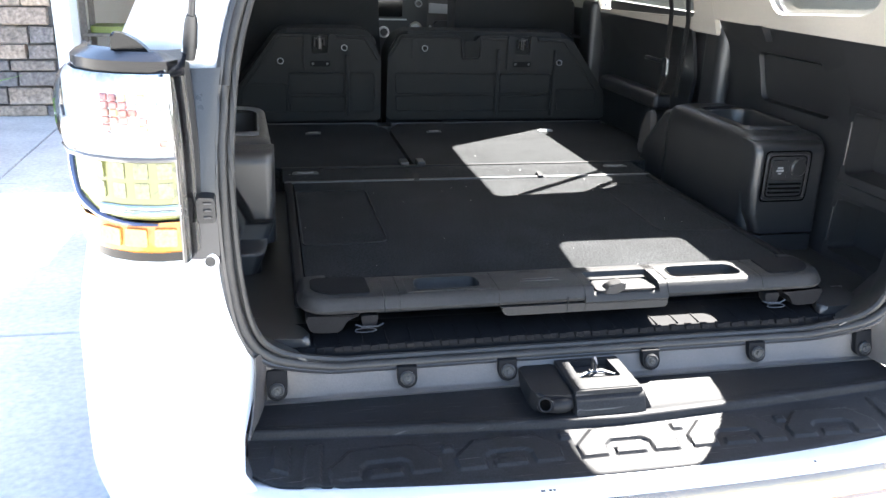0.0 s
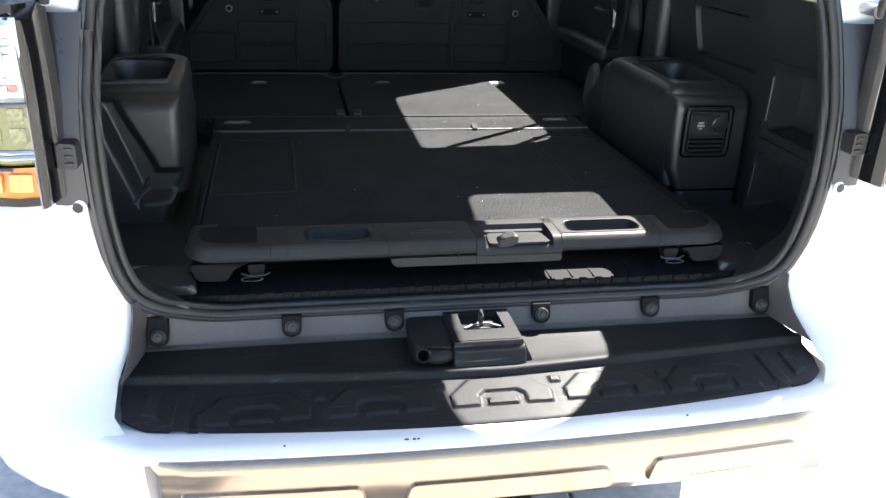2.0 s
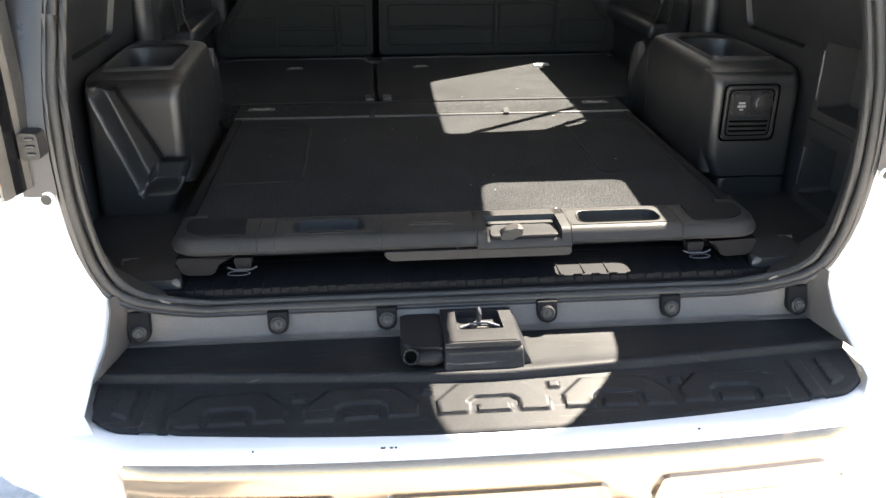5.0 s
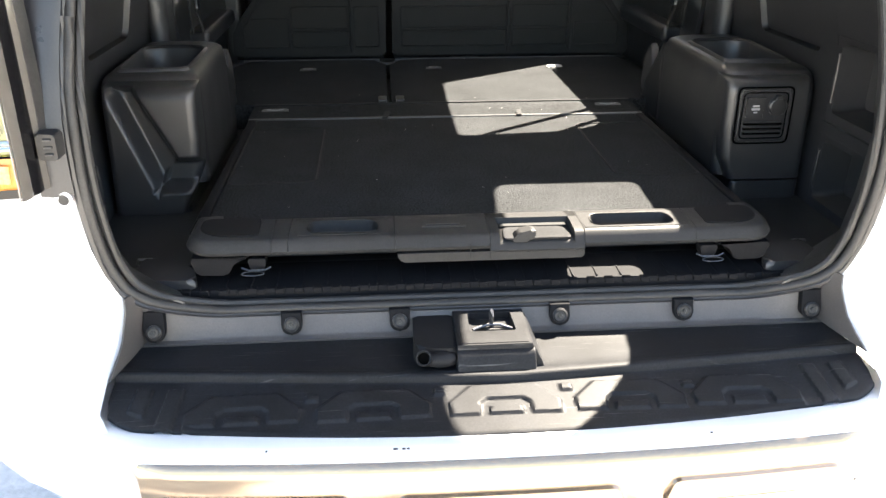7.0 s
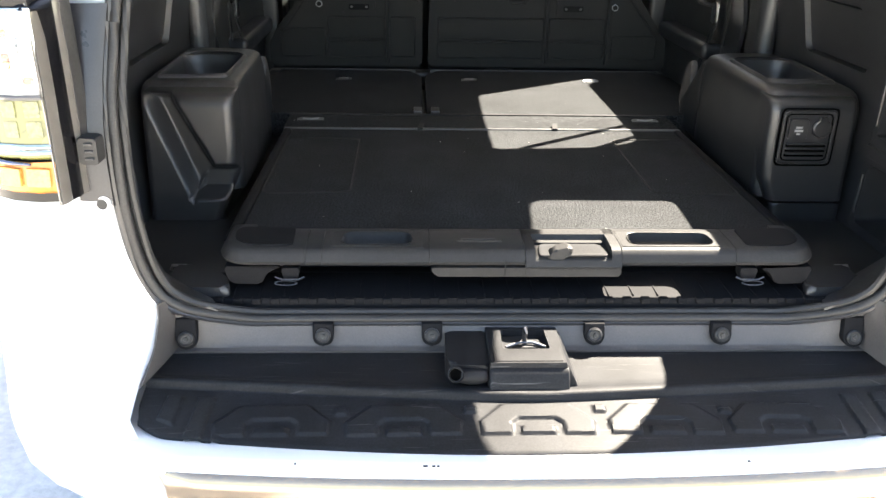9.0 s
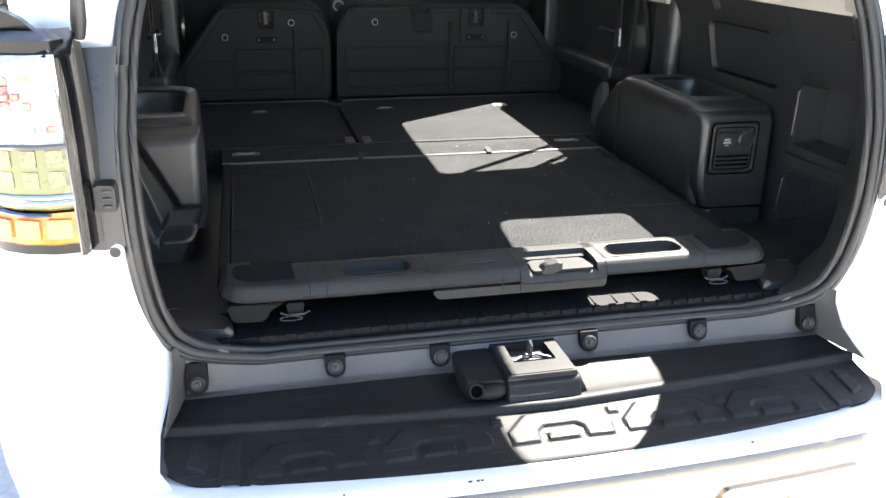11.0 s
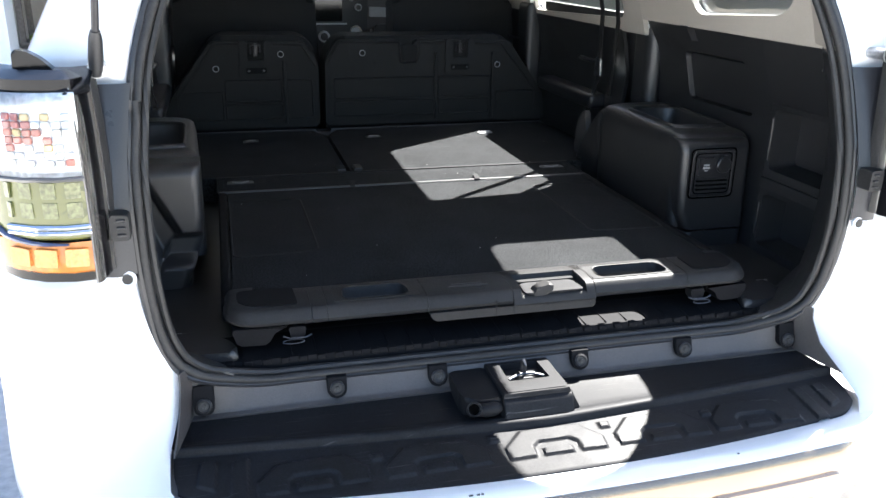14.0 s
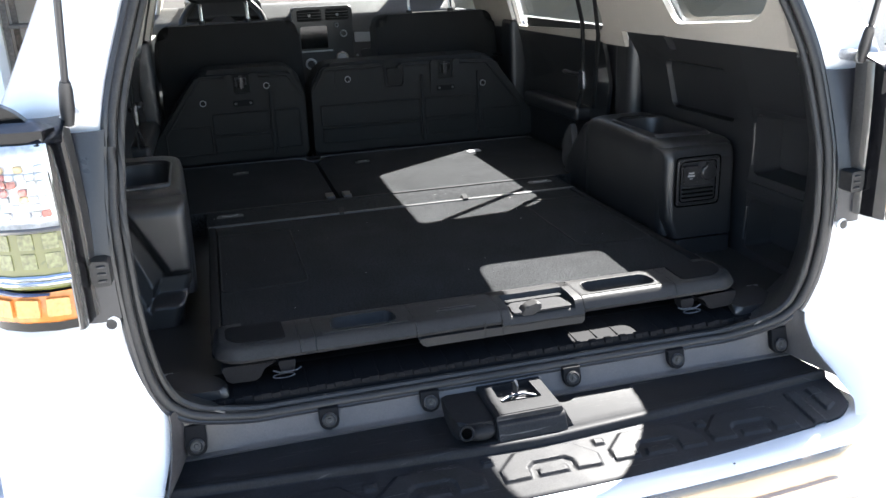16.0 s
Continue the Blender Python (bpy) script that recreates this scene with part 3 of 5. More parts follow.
bx = [-0.655 + 1.31 * i / 30 for i in range(31)]
prof = [(-0.07, 0.668), (-0.19, 0.672), (-0.235, 0.681), (-0.264, 0.684), (-0.276, 0.681), (-0.286, 0.673), (-0.288, 0.664)]
part("bumper_band", sheet([[(x, y + bow(x), z) for x in bx] for y, z in prof], 0.0), M_WHITE, car)
sx = [-0.585 + 1.17 * i / 28 for i in range(29)]
prof = [(-0.278, 0.668), (-0.289, 0.670), (-0.296, 0.663), (-0.300, 0.645), (-0.299, 0.612), (-0.294, 0.578), (-0.282, 0.556), (-0.26, 0.546)]
skid = part("skid_trim", sheet([[(x, y + bow(x) + 0.05 * max(0, (abs(x) - 0.53) / 0.055) ** 2, z) for x in sx] for y, z in prof], 0.008), M_SILVER, car, "champagne silver painted skid trim")


def skid_panel(x0, x1, z0, z1, slope):
    pts = rounded([(x0, z0), (x1, z0), (x1 - slope, z1), (x0 + slope, z1)], 0.012)
    fn = lambda u, v, w: (u, w + bow(u), v)
    bm = bmesh.new()
    dense = []
    for i in range(len(pts)):
        a, b = Vector(pts[i]), Vector(pts[(i + 1) % len(pts)])
        for k in range(3):
            dense.append(tuple(a.lerp(b, k / 3)))
    lo = [bm.verts.new(fn(u, v, -0.2965)) for u, v in dense]
    cu, cv = (x0 + x1) / 2, (z0 + z1) / 2
    hi = [bm.verts.new(fn(cu + (u - cu) * 0.975, cv + (v - cv) * 0.82, -0.305)) for u, v in dense]
    n = len(dense)
    for i in range(n):
        bm.faces.new((lo[i], lo[(i + 1) % n], hi[(i + 1) % n], hi[i]))
    bm.faces.new(hi)
    part("raised_panel", bm, M_SILVER, skid)


skid_panel(-0.525, -0.232, 0.576, 0.622, 0.01)
skid_panel(-0.18, 0.172, 0.576, 0.620, 0.01)
skid_panel(0.228, 0.52, 0.578, 0.626, 0.012)
part("bumper_underside", sheet([[(x, -0.262 + bow(x), 0.549) for x in bx], [(x, -0.18, 0.47) for x in bx], [(x, 0.02, 0.45) for x in bx]], 0.01), M_PLASTIC, car)

for cx, w in ((-0.175, 0.007), (-0.162, 0.005), (-0.155, 0.004), (0.30, 0.004), (-0.36, 0.003)):
    part("paint_chip", box(cx, cx + w, -0.2745 + bow(cx), -0.2715 + bow(cx), 0.6795, 0.6828), M_DARKBODY, car)
hitch = part("tow_receiver", box(-0.045, 0.045, -0.30, 0.0, 0.475, 0.545, 0.008), M_SATIN, car, "black square tow receiver")
part("receiver_collar", box(-0.055, 0.055, -0.325, -0.30, 0.465, 0.555, 0.01), M_SATIN, hitch)
part("trailer_socket", lathe([(0.025, 0.0), (0.03, 0.01), (0.03, 0.05), (0.022, 0.055)], (0.085, -0.30, 0.505), (0, -1, 0), 18), M_GREYTRIM, hitch)

# step pad
pad = thing("bumper_step_pad", "weathered black plastic step pad moulded over the rear bumper", "step pad")
px = [-0.618] + [-0.615 + 1.23 * i / 40 for i in range(41)] + [0.618]


def pad_front(x):
    a = abs(x)
    return -0.247 + 0.027 * (a / 0.43) ** 2 + (0.0 if a < 0.57 else 0.022 * ((a - 0.57) / 0.045) ** 2)


def ridge(x):
    return -0.137 + 0.040 * (abs(x) / 0.55) ** 1.2


PAD_HALF = [(-0.25, 0.590), (-0.19, 0.603), (-0.14, 0.615), (-0.095, 0.616), (-0.05, 0.608), (-0.01, 0.600)]
DROP = 0.130 / 0.118


def pad_row(y, z):
    row = []
    for x in px:
        f = pad_front(x)
        yy = -0.01 + (y + 0.01) * (ridge(x) + 0.01) / -0.118
        row.append((x * interp(PAD_HALF, yy) / 0.615, max(yy, f), z - (0.03 if abs(x) > 0.6165 else 0.0)))
    return row


RISE = [(0.46, 0.0), (0.50, 0.003), (0.548, 0.017), (0.583, 0.034), (0.62, 0.052)]


def band_row(y, z, share):
    return [(x * 0.97, y - share * 0.45 * interp(RISE, abs(x) * 0.97), z + share * interp(RISE, abs(x) * 0.97)) for x in px[1:-1]]


rows = [band_row(0.026, 0.763, 1.0), band_row(0.010, 0.761, 1.0), band_row(0.002, 0.746, 0.6), band_row(-0.006, 0.730, 0.15), band_row(-0.009, 0.7262, 0.0), band_row(-0.018, 0.7238, 0.0)]
# lighter grey than the tread stands in for light from behind the car
part("upright_band", sheet(rows, 0.004), M_LITGREY, pad, "upright band of the step pad, lightened to grey for outdoor light")
rows = [pad_row(-0.010, 0.7215), pad_row(-0.022, 0.7185), pad_row(-0.050, 0.7160), pad_row(-0.092, 0.7150), pad_row(-0.108, 0.7158), pad_row(-0.116, 0.7180), pad_row(-0.122, 0.7195), pad_row(-0.128, 0.7196), pad_row(-0.1315, 0.7186),
        pad_row(-0.1340, 0.7160), pad_row(-0.1355, 0.7115), pad_row(-0.1370, 0.7068), pad_row(-0.1400, 0.7050)]
part("upper_shelf", sheet(rows, 0.004), M_PAD, pad)


def omega(c):
    d = 0.006 * (abs(c) / 0.4) ** 2
    o = [(c - 0.086, -0.212 + d), (c + 0.086, -0.212 + d), (c + 0.088, -0.186 + d), (c + 0.052, -0.152 + d), (c - 0.052, -0.152 + d), (c - 0.088, -0.186 + d)]
    n = [(c - 0.042, -0.23 + d), (c + 0.042, -0.23 + d), (c + 0.039, -0.190 + d), (c + 0.028, -0.181 + d), (c - 0.028, -0.181 + d), (c - 0.039, -0.190 + d)]
    b = [(c - 0.0265, -0.212 + d), (c + 0.0265, -0.212 + d), (c + 0.025, -0.197 + d), (c - 0.025, -0.197 + d)]
    return o, n, b


ARCHES = [omega(c) for c in (-0.404, -0.203, 0.001, 0.199, 0.388)]
BARS = [[(c - 0.009, -0.168), (c + 0.009, -0.168), (c + 0.009, -0.154), (c - 0.009, -0.154)] for c in (-0.30, -0.10, 0.102, 0.30)]
for k in (1, -1):
    BARS.append([(k * 0.525, -0.125), (k * 0.500, -0.125), (k * 0.506, -0.204), (k * 0.532, -0.203)])
    BARS.append([(k * 0.575, -0.119), (k * 0.550, -0.122), (k * 0.553, -0.182), (k * 0.580, -0.168)])


def tread_height(x, y):
    h = 0.0
    for o, n, b in ARCHES:
        if abs(x - (o[0][0] + o[1][0]) / 2) < 0.1:
            h = max(h, inside(o, x, y, 0.004) * (1 - inside(n, x, y, 0.004)), inside(b, x, y, 0.004))
    for q in BARS:
        if abs(x - q[0][0]) < 0.05:
            h = max(h, inside(q, x, y, 0.004))
    return 0.0042 * h


rows = []
for j in range(49):
    v = j / 48
    row = []
    for i in range(411):
        x = -0.615 + 1.23 * i / 410
        y0, y1 = -0.009 + DROP * (ridge(x) + 0.01), pad_front(x) + 0.006
        y = y0 + (y1 - y0) * v
        x *= interp(PAD_HALF, y) / 0.615
        z = 0.7055 - 0.0175 * (y0 - y) / 0.09
        row.append((x, y, z + tread_height(x, y)))
    rows.append(row)
for dy, dz in ((-0.004, -0.0008), (-0.007, -0.003), (-0.008, -0.008)):
    rows.append([(x, y + dy, z + dz) for x, y, z in rows[48]])
part("tread", sheet(rows), M_PAD, pad)
for s in (1, -1):
    rows = []
    for z, yb, xe, ye in ((0.822, -0.020, 0.602, -0.037), (0.80, -0.020, 0.602, -0.040), (0.78, -0.018, 0.604, -0.052), (0.76, -0.012, 0.606, -0.066), (0.742, -0.012, 0.609, -0.097), (0.724, -0.014, 0.615, -0.128)):
        rows.append([(s * 0.586, yb + 0.010, z), (s * 0.591, yb, z), (s * 0.598, yb * 0.65 + ye * 0.35, z), (s * xe, ye, z)])
    part("end_flange", sheet(rows, 0.003), M_LITGREY, pad)


def clip(x):
    e = 0.014 if abs(x) > 0.5 else 0.0
    c = part("clip_tab", prism(rounded([(x - 0.0175, 0.768 + e), (x + 0.0175, 0.768 + e), (x + 0.0175, 0.7315), (x - 0.0175, 0.7315)], [0, 0, 0.017, 0.017], 5), lambda u, v, w: (u, w - (0.768 - v) * 0.30, v), -0.003 - 0.75 * e, 0.010, 0.002), M_TAB, pad)
    part("clip_head", lathe([(0.013, 0.0), (0.013, 0.004), (0.010, 0.006), (0.0075, 0.004), (0.004, 0.004), (0.003, 0.006)], (x, -0.0085 - 0.75 * e, 0.7490), (0, -1, 0.30), 18), M_RUBBER, c)


for x in (-0.567, -0.341, -0.157, 0.121, 0.341, 0.567):
    clip(x)


# latch block in the middle of the step
block = part("latch_block", prism(rounded([(-0.135, 0.008), (-0.137, -0.080), (-0.128, -0.104), (-0.083, -0.108), (-0.066, -0.108), (-0.064, 0.008)], 0.010), XY, 0.715, 0.750, 0.007, 3), M_PAD, pad)
part("block_foot", prism([(-0.10, 0.751), (-0.114, 0.749), (-0.122, 0.742), (-0.131, 0.722), (-0.134, 0.71), (-0.10, 0.71)], YZ, -0.068, 0.060, 0.004), M_PAD, block)
well = rounded([(-0.041, -0.004), (-0.043, -0.068), (0.035, -0.068), (0.033, -0.004)], 0.005, 3)
part("ledge", ring_plate((-0.066, 0.055, -0.112, 0.004), well, lambda u, v, w: (u + (0.010 if u > 0.05 else -0.004 if u < -0.06 else 0) * (0.757 - w) / 0.05, v - (0.012 * (0.757 - w) / 0.05 if v < -0.1 else 0), w), 0.708, 0.757), M_PAD, block, smooth=False)
part("latch_well", box(-0.043, 0.036, -0.069, -0.003, 0.740, 0.744), M_SATIN, block)
part("ledge_strip", box(-0.060, 0.050, -0.108, -0.0705, 0.7565, 0.7585, 0.0008), M_PAD, block)
part("side_cheek", prism([(0.045, 0.7545), (0.055, 0.7545), (0.061, 0.748), (0.070, 0.728), (0.078, 0.712), (0.045, 0.712)], lambda u, v, w: (u, w - (0.7545 - v) * 0.25, v), -0.111, 0.004, 0.003), M_PAD, block)
part("drain_spout", tube([(-0.112, -0.110, 0.7325), (-0.100, -0.112, 0.7325), (-0.085, -0.111, 0.7325), (-0.074, -0.106, 0.732)], [0.0115, 0.0135, 0.0135, 0.011], 16), M_PAD, block)
mouth_at, mouth_axis = (-0.1215, -0.1170, 0.7385), (-0.15, -0.80, 0.58)
part("drain_mouth", lathe([(0.0125, -0.014), (0.0135, 0.004), (0.0122, 0.006), (0.0102, 0.0055), (0.0094, -0.008)], mouth_at, mouth_axis, 22), M_PAD, block)
# black plug near the mouth stands in for the shade inside
part("drain_hole_shade", lathe([(0.0093, -0.0078), (0.0093, 0.0005), (0.001, 0.0006)], mouth_at, mouth_axis, 20), M_HOLE, block)
striker = part("striker", prism(rounded([(-0.034, -0.048), (0.030, -0.048), (0.018, -0.030), (-0.020, -0.030)], 0.004), XY, 0.744, 0.748, 0.001), M_DULLSTEEL, block, "bright steel hatch striker")
part("striker_loop", tube([(-0.002, -0.038, 0.747), (-0.002, -0.038, 0.768), (-0.002, -0.032, 0.775), (-0.002, -0.024, 0.768), (-0.002, -0.024, 0.747)], 0.0034, 8), M_DULLSTEEL, striker)
part("striker_arm", tube([(-0.036, -0.050, 0.7495), (-0.012, -0.039, 0.752), (0.010, -0.039, 0.752), (0.031, -0.050, 0.7495)], 0.0026, 8), M_DULLSTEEL, striker)

# ---- rubber seal round the hatch opening ----
half = [(0.0, 0.769), (0.2, 0.769), (0.40, 0.769), (0.47, 0.7705)] + [(x, z) for z, x in XS[1:]] + [(0.2, 1.708)]
loop = []
for x, z in half:
    loop.append((x, interp([(0.769, 0.014), (0.795, -0.008), (0.81, -0.0137)], z) if z < 0.81 else ya(z), z))
loop += [(-x, y, z) for x, y, z in reversed(loop[1:])]
seal = thing("hatch_seal", "black rubber weather seal round the hatch opening", "rubber seal")
dense = []
for i in range(len(loop)):
    a, b = Vector(loop[i]), Vector(loop[(i + 1) % len(loop)])
    p, q = Vector(loop[i - 1]), Vector(loop[(i + 2) % len(loop)])
    for k in range(4):
        t = k / 4
        dense.append(0.5 * ((2 * a) + (b - p) * t + (2 * p - 5 * a + 4 * b - q) * t * t + (3 * a - p - 3 * b + q) * t ** 3))
part("bulb", tube(dense, 0.0085, 10, True), M_RUBBER, seal)
cz = 1.15
inner = [Vector((v.x * 0.980, v.y + 0.010, cz + (v.z - cz) * 0.980)) for v in dense]
part("lip", tube(inner, 0.007, 8, True), M_RUBBER, seal)
outer = [Vector((v.x * 1.014, v.y - 0.003, cz + (v.z - cz) * 1.016)) for v in dense]
part("flange", tube(outer, 0.006, 8, True), M_SATIN, seal)
# ---- tail lights, gutter, bump stops ----
def lens_material(name, base, specks, rough=0.12, scale=90):
    m = bpy.data.materials.new(name)
    m.use_nodes = True
    N, L = m.node_tree.nodes, m.node_tree.links
    b = N["Principled BSDF"]
    b.inputs["Roughness"].default_value = rough
    b.inputs["Coat Weight"].default_value = 0.35
    b.inputs["Coat Roughness"].default_value = 0.02
    co = N.new("ShaderNodeTexCoord")
    v = N.new("ShaderNodeTexVoronoi")
    v.inputs["Scale"].default_value = scale
    L.new(co.outputs["Object"], v.inputs["Vector"])
    big = N.new("ShaderNodeTexNoise")
    big.inputs["Scale"].default_value = 16
    L.new(co.outputs["Object"], big.inputs["Vector"])
    sep = N.new("ShaderNodeSeparateColor")
    L.new(v.outputs["Color"], sep.inputs[0])
    ramp = N.new("ShaderNodeValToRGB")
    ramp.color_ramp.interpolation = 'CONSTANT'
    e = ramp.color_ramp.elements
    e[0].color = (*base, 1)
    e[1].position = specks[0][0]
    e[1].color = (*specks[0][1], 1)
    for p, c in specks[1:]:
        q = e.new(p)
        q.color = (*c, 1)
    L.new(sep.outputs[0], ramp.inputs[0])
    mix = N.new("ShaderNodeMix")
    mix.data_type = 'RGBA'
    mr = N.new("ShaderNodeMapRange")
    mr.inputs["From Min"].default_value = 0.48
    mr.inputs["From Max"].default_value = 0.56
    L.new(big.outputs["Fac"], mr.inputs["Value"])
    L.new(mr.outputs[0], mix.inputs[0])
    mix.inputs[6].default_value = (*base, 1)
    L.new(ramp.outputs[0], mix.inputs[7])
    L.new(mix.outputs[2], b.inputs["Base Color"])
    bump = N.new("ShaderNodeBump")
    bump.inputs["Strength"].default_value = 0.10
    bump.inputs["Distance"].default_value = 0.002
    L.new(v.outputs["Distance"], bump.inputs["Height"])
    L.new(bump.outputs["Normal"], b.inputs["Normal"])
    return m


M_CLEARLENS = glass("clear_lens_plastic", (0.93, 0.94, 0.95))
M_REFLECT = material("silvered_reflector", (0.74, 0.74, 0.74), 0.32, 0.45, 120, 0.15, stain=0.15, stain_scale=40)
M_FACETRED = material("red_crystal_facet", (0.50, 0.19, 0.15), 0.15, 0, 120, 0.2, coat=0.5)
M_FACETAMBER = material("amber_crystal_facet", (0.60, 0.44, 0.22), 0.15, 0, 120, 0.2, coat=0.5)
# olive stands in for greenery mirrored in the smoked lens
M_LENS_LOW = lens_material("smoked_lens_mirrored_green", (0.11, 0.115, 0.03), [(0.6, (0.15, 0.155, 0.05)), (0.8, (0.08, 0.085, 0.025))], 0.10, 60)
M_AMBER = material("amber_lens", (0.48, 0.16, 0.025), 0.2, 0, 60, 0.15, coat=0.2)
M_AMBER2 = material("bright_orange_reflex", (0.70, 0.26, 0.07), 0.2, 0, 200, 0.15, coat=0.2)
M_LED = material("pale_led_cell", (0.125, 0.13, 0.055), 0.15, 0, 160, 0.3, coat=0.3)
M_SCREEN = material("dark_screen_glass", (0.008, 0.009, 0.010), 0.12, 0, 50, 0.1)
M_BLUECHROME = material("blue_black_gloss", (0.03, 0.04, 0.09), 0.10, 0, 50, 0.1, coat=1.0)
M_CLEAREDGE = material("cloudy_clear_edge", (0.095, 0.088, 0.08), 0.14, 0, 30, 0.06, coat=1.0)

PLAN = [(0.676, -0.080), (0.690, -0.108), (0.72, -0.112), (0.76, -0.104), (0.795, -0.084), (0.825, -0.050), (0.842, -0.005), (0.848, 0.06)]


def lamp_rows(s, levels, plan=PLAN):
    rows = []
    for z, off in levels:
        row = []
        for i, (x, y) in enumerate(plan):
            a = Vector(plan[max(0, i - 1)])
            b = Vector(plan[min(len(plan) - 1, i + 1)])
            t = (b - a).normalized()
            row.append((s * (x + t.y * off), y - t.x * off, z))
        rows.append(row)
    return rows


def lamp_at(x):
    for (a, p), (b, q) in zip(PLAN, PLAN[1:]):
        if a <= x <= b:
            return p + (q - p) * (x - a) / (b - a), math.atan2(q - p, b - a)
    return PLAN[-1][1], 0


def tail_light(s):
    t = thing("tail_light", "wrapround rear light with clear top, smoked middle and amber base", "tail light", "rear lights")
    part("housing", sheet(lamp_rows(s, [(1.018, -0.03), (1.024, -0.002), (1.308, -0.006), (1.318, -0.03)]), 0.004), M_GLOSSBLACK, t)
    part("reflector", sheet(lamp_rows(s, [(1.176, 0.0), (1.182, 0.002), (1.24, 0.001), (1.284, 0.002), (1.292, 0.0)], PLAN[1:]), 0.002), M_REFLECT, t, "bright silvered reflector")
    up = part("upper_lens", sheet(lamp_rows(s, [(1.172, 0.000), (1.174, 0.010), (1.184, 0.018), (1.21, 0.023), (1.24, 0.023), (1.268, 0.018), (1.284, 0.010), (1.293, 0.0)], PLAN[1:]), 0.0), M_CLEARLENS, t, "clear bulging upper lens")
    up.visible_shadow = False
    for r in range(7):
        for c in range(7):
            x = 0.704 + 0.0125 * c
            y, a = lamp_at(x)
            if random.random() < 0.25:
                continue
            bm = box(-0.0060, 0.0060, -0.004, 0.002, -0.0049, 0.0049, 0.0018, 1)
            bmesh.ops.rotate(bm, verts=bm.verts, cent=(0, 0, 0), matrix=Matrix.Rotation(a + random.uniform(-0.15, 0.15), 3, 'Z') @ Matrix.Rotation(random.uniform(-0.15, 0.15), 3, 'X'))
            bmesh.ops.translate(bm, verts=bm.verts, vec=(x, y - 0.004, 1.198 + 0.0105 * r))
            bmesh.ops.scale(bm, verts=bm.verts, vec=(s, 1, 1))
            part("crystal_facet", bm, random.choice((M_REFLECT, M_FACETRED, M_FACETRED, M_FACETAMBER, M_REFLECT)), up)
    part("lens_ridge", tube([p for p in lamp_rows(s, [(1.178, 0.015)], PLAN[1:])[0]], 0.004, 6), M_CLEAREDGE, up)
    low = part("lower_lens", sheet(lamp_rows(s, [(1.088, 0.002), (1.092, 0.006), (1.13, 0.007), (1.173, 0.006)], PLAN[1:]), 0.003), M_LENS_LOW, t, "smoked lower lens with light cells, mirrored greenery as olive colour")
    for r, z in enumerate((1.160, 1.132)):
        for x in (0.706, 0.738, 0.769, 0.797):
            y, a = lamp_at(x)
            bm = prism(rounded([(-0.010, -0.011), (0.010, -0.011), (0.010, 0.011), (-0.010, 0.011)], 0.0015), XZ, -0.0006, 0.002, 0.0005)
            bmesh.ops.rotate(bm, verts=bm.verts, cent=(0, 0, 0), matrix=Matrix.Rotation(a, 3, 'Z'))
            bmesh.ops.translate(bm, verts=bm.verts, vec=(x, y - 0.008, z))
            bmesh.ops.scale(bm, verts=bm.verts, vec=(s, 1, 1))
            part("light_cell", bm, M_LED, low)
    for z in (1.100, 1.108):
        part("reflector_strip", tube(lamp_rows(s, [(z, 0.008)], PLAN[1:5])[0], 0.0035, 6), M_CHROME, low)
    am = part("amber_lens", sheet(lamp_rows(s, [(1.038, 0.0), (1.042, 0.005), (1.062, 0.007), (1.085, 0.005)], PLAN[1:]), 0.003), M_AMBER, t, "amber lower indicator lens")
    for x in (0.712, 0.752, 0.787):
        y, a = lamp_at(x)
        bm = prism(rounded([(-0.015, -0.014), (0.016, -0.012), (0.014, 0.014), (-0.016, 0.012)], 0.002), XZ, -0.004, 0.002, 0.001)
        bmesh.ops.rotate(bm, verts=bm.verts, cent=(0, 0, 0), matrix=Matrix.Rotation(a, 3, 'Z'))
        bmesh.ops.translate(bm, verts=bm.verts, vec=(x, y - 0.008, 1.064))
        bmesh.ops.scale(bm, verts=bm.verts, vec=(s, 1, 1))
        part("reflex_block", bm, M_AMBER2, am)
    sweep = []
    for k in range(17):
        q = k / 16
        row = lamp_rows(s, [(1.083 + 0.097 * (1 - q) ** 2.4, 0.007)])[0]
        f = 6 - 4 * q ** 1.6
        i = min(5, int(f))
        sweep.append(Vector(row[i]).lerp(Vector(row[i + 1]), f - i))
    part("swept_edge", tube(sweep, [0.0075 - 0.0055 * (k / 16) ** 2 for k in range(17)], 8), M_BLUECHROME, t)
    levels = (1.022, 1.06, 1.12, 1.18, 1.24, 1.28, 1.302)
    lean = lambda z: interp([(1.02, 0.0), (1.18, 0.0), (1.25, 0.006), (1.312, 0.016)], z)
    def band(name, x0, y0, x1, y1, mat, label=""):
        part(name, sheet([[(s * (x0 + lean(z) * 0.5), y0 + lean(z), z), (s * (x0 * 0.5 + x1 * 0.5 - 0.002 + lean(z) * 0.5), (y0 + y1) / 2 + lean(z), z), (s * (x1 + lean(z) * 0.5), y1 + lean(z), z)] for z in levels], 0.003), mat, t, label)
    band("clear_side_wall", 0.689, -0.114, 0.684, -0.092, M_CLEAREDGE, "clear plastic side wall of the lens")
    band("dark_side_wall", 0.684, -0.092, 0.678, -0.066, M_GLOSSBLACK)
    # pale strip stands in for a highlight on the glassy side wall
    band("wall_highlight_strip", 0.678, -0.066, 0.674, -0.052, M_CLEAREDGE)
    band("seal_strip", 0.674, -0.052, 0.668, -0.030, M_RUBBER)
    part("rim_bead", tube([(s * (0.690 + lean(z) * 0.5), -0.116 + lean(z), z) for z in levels], 0.0014, 8), M_CLEAREDGE, t)
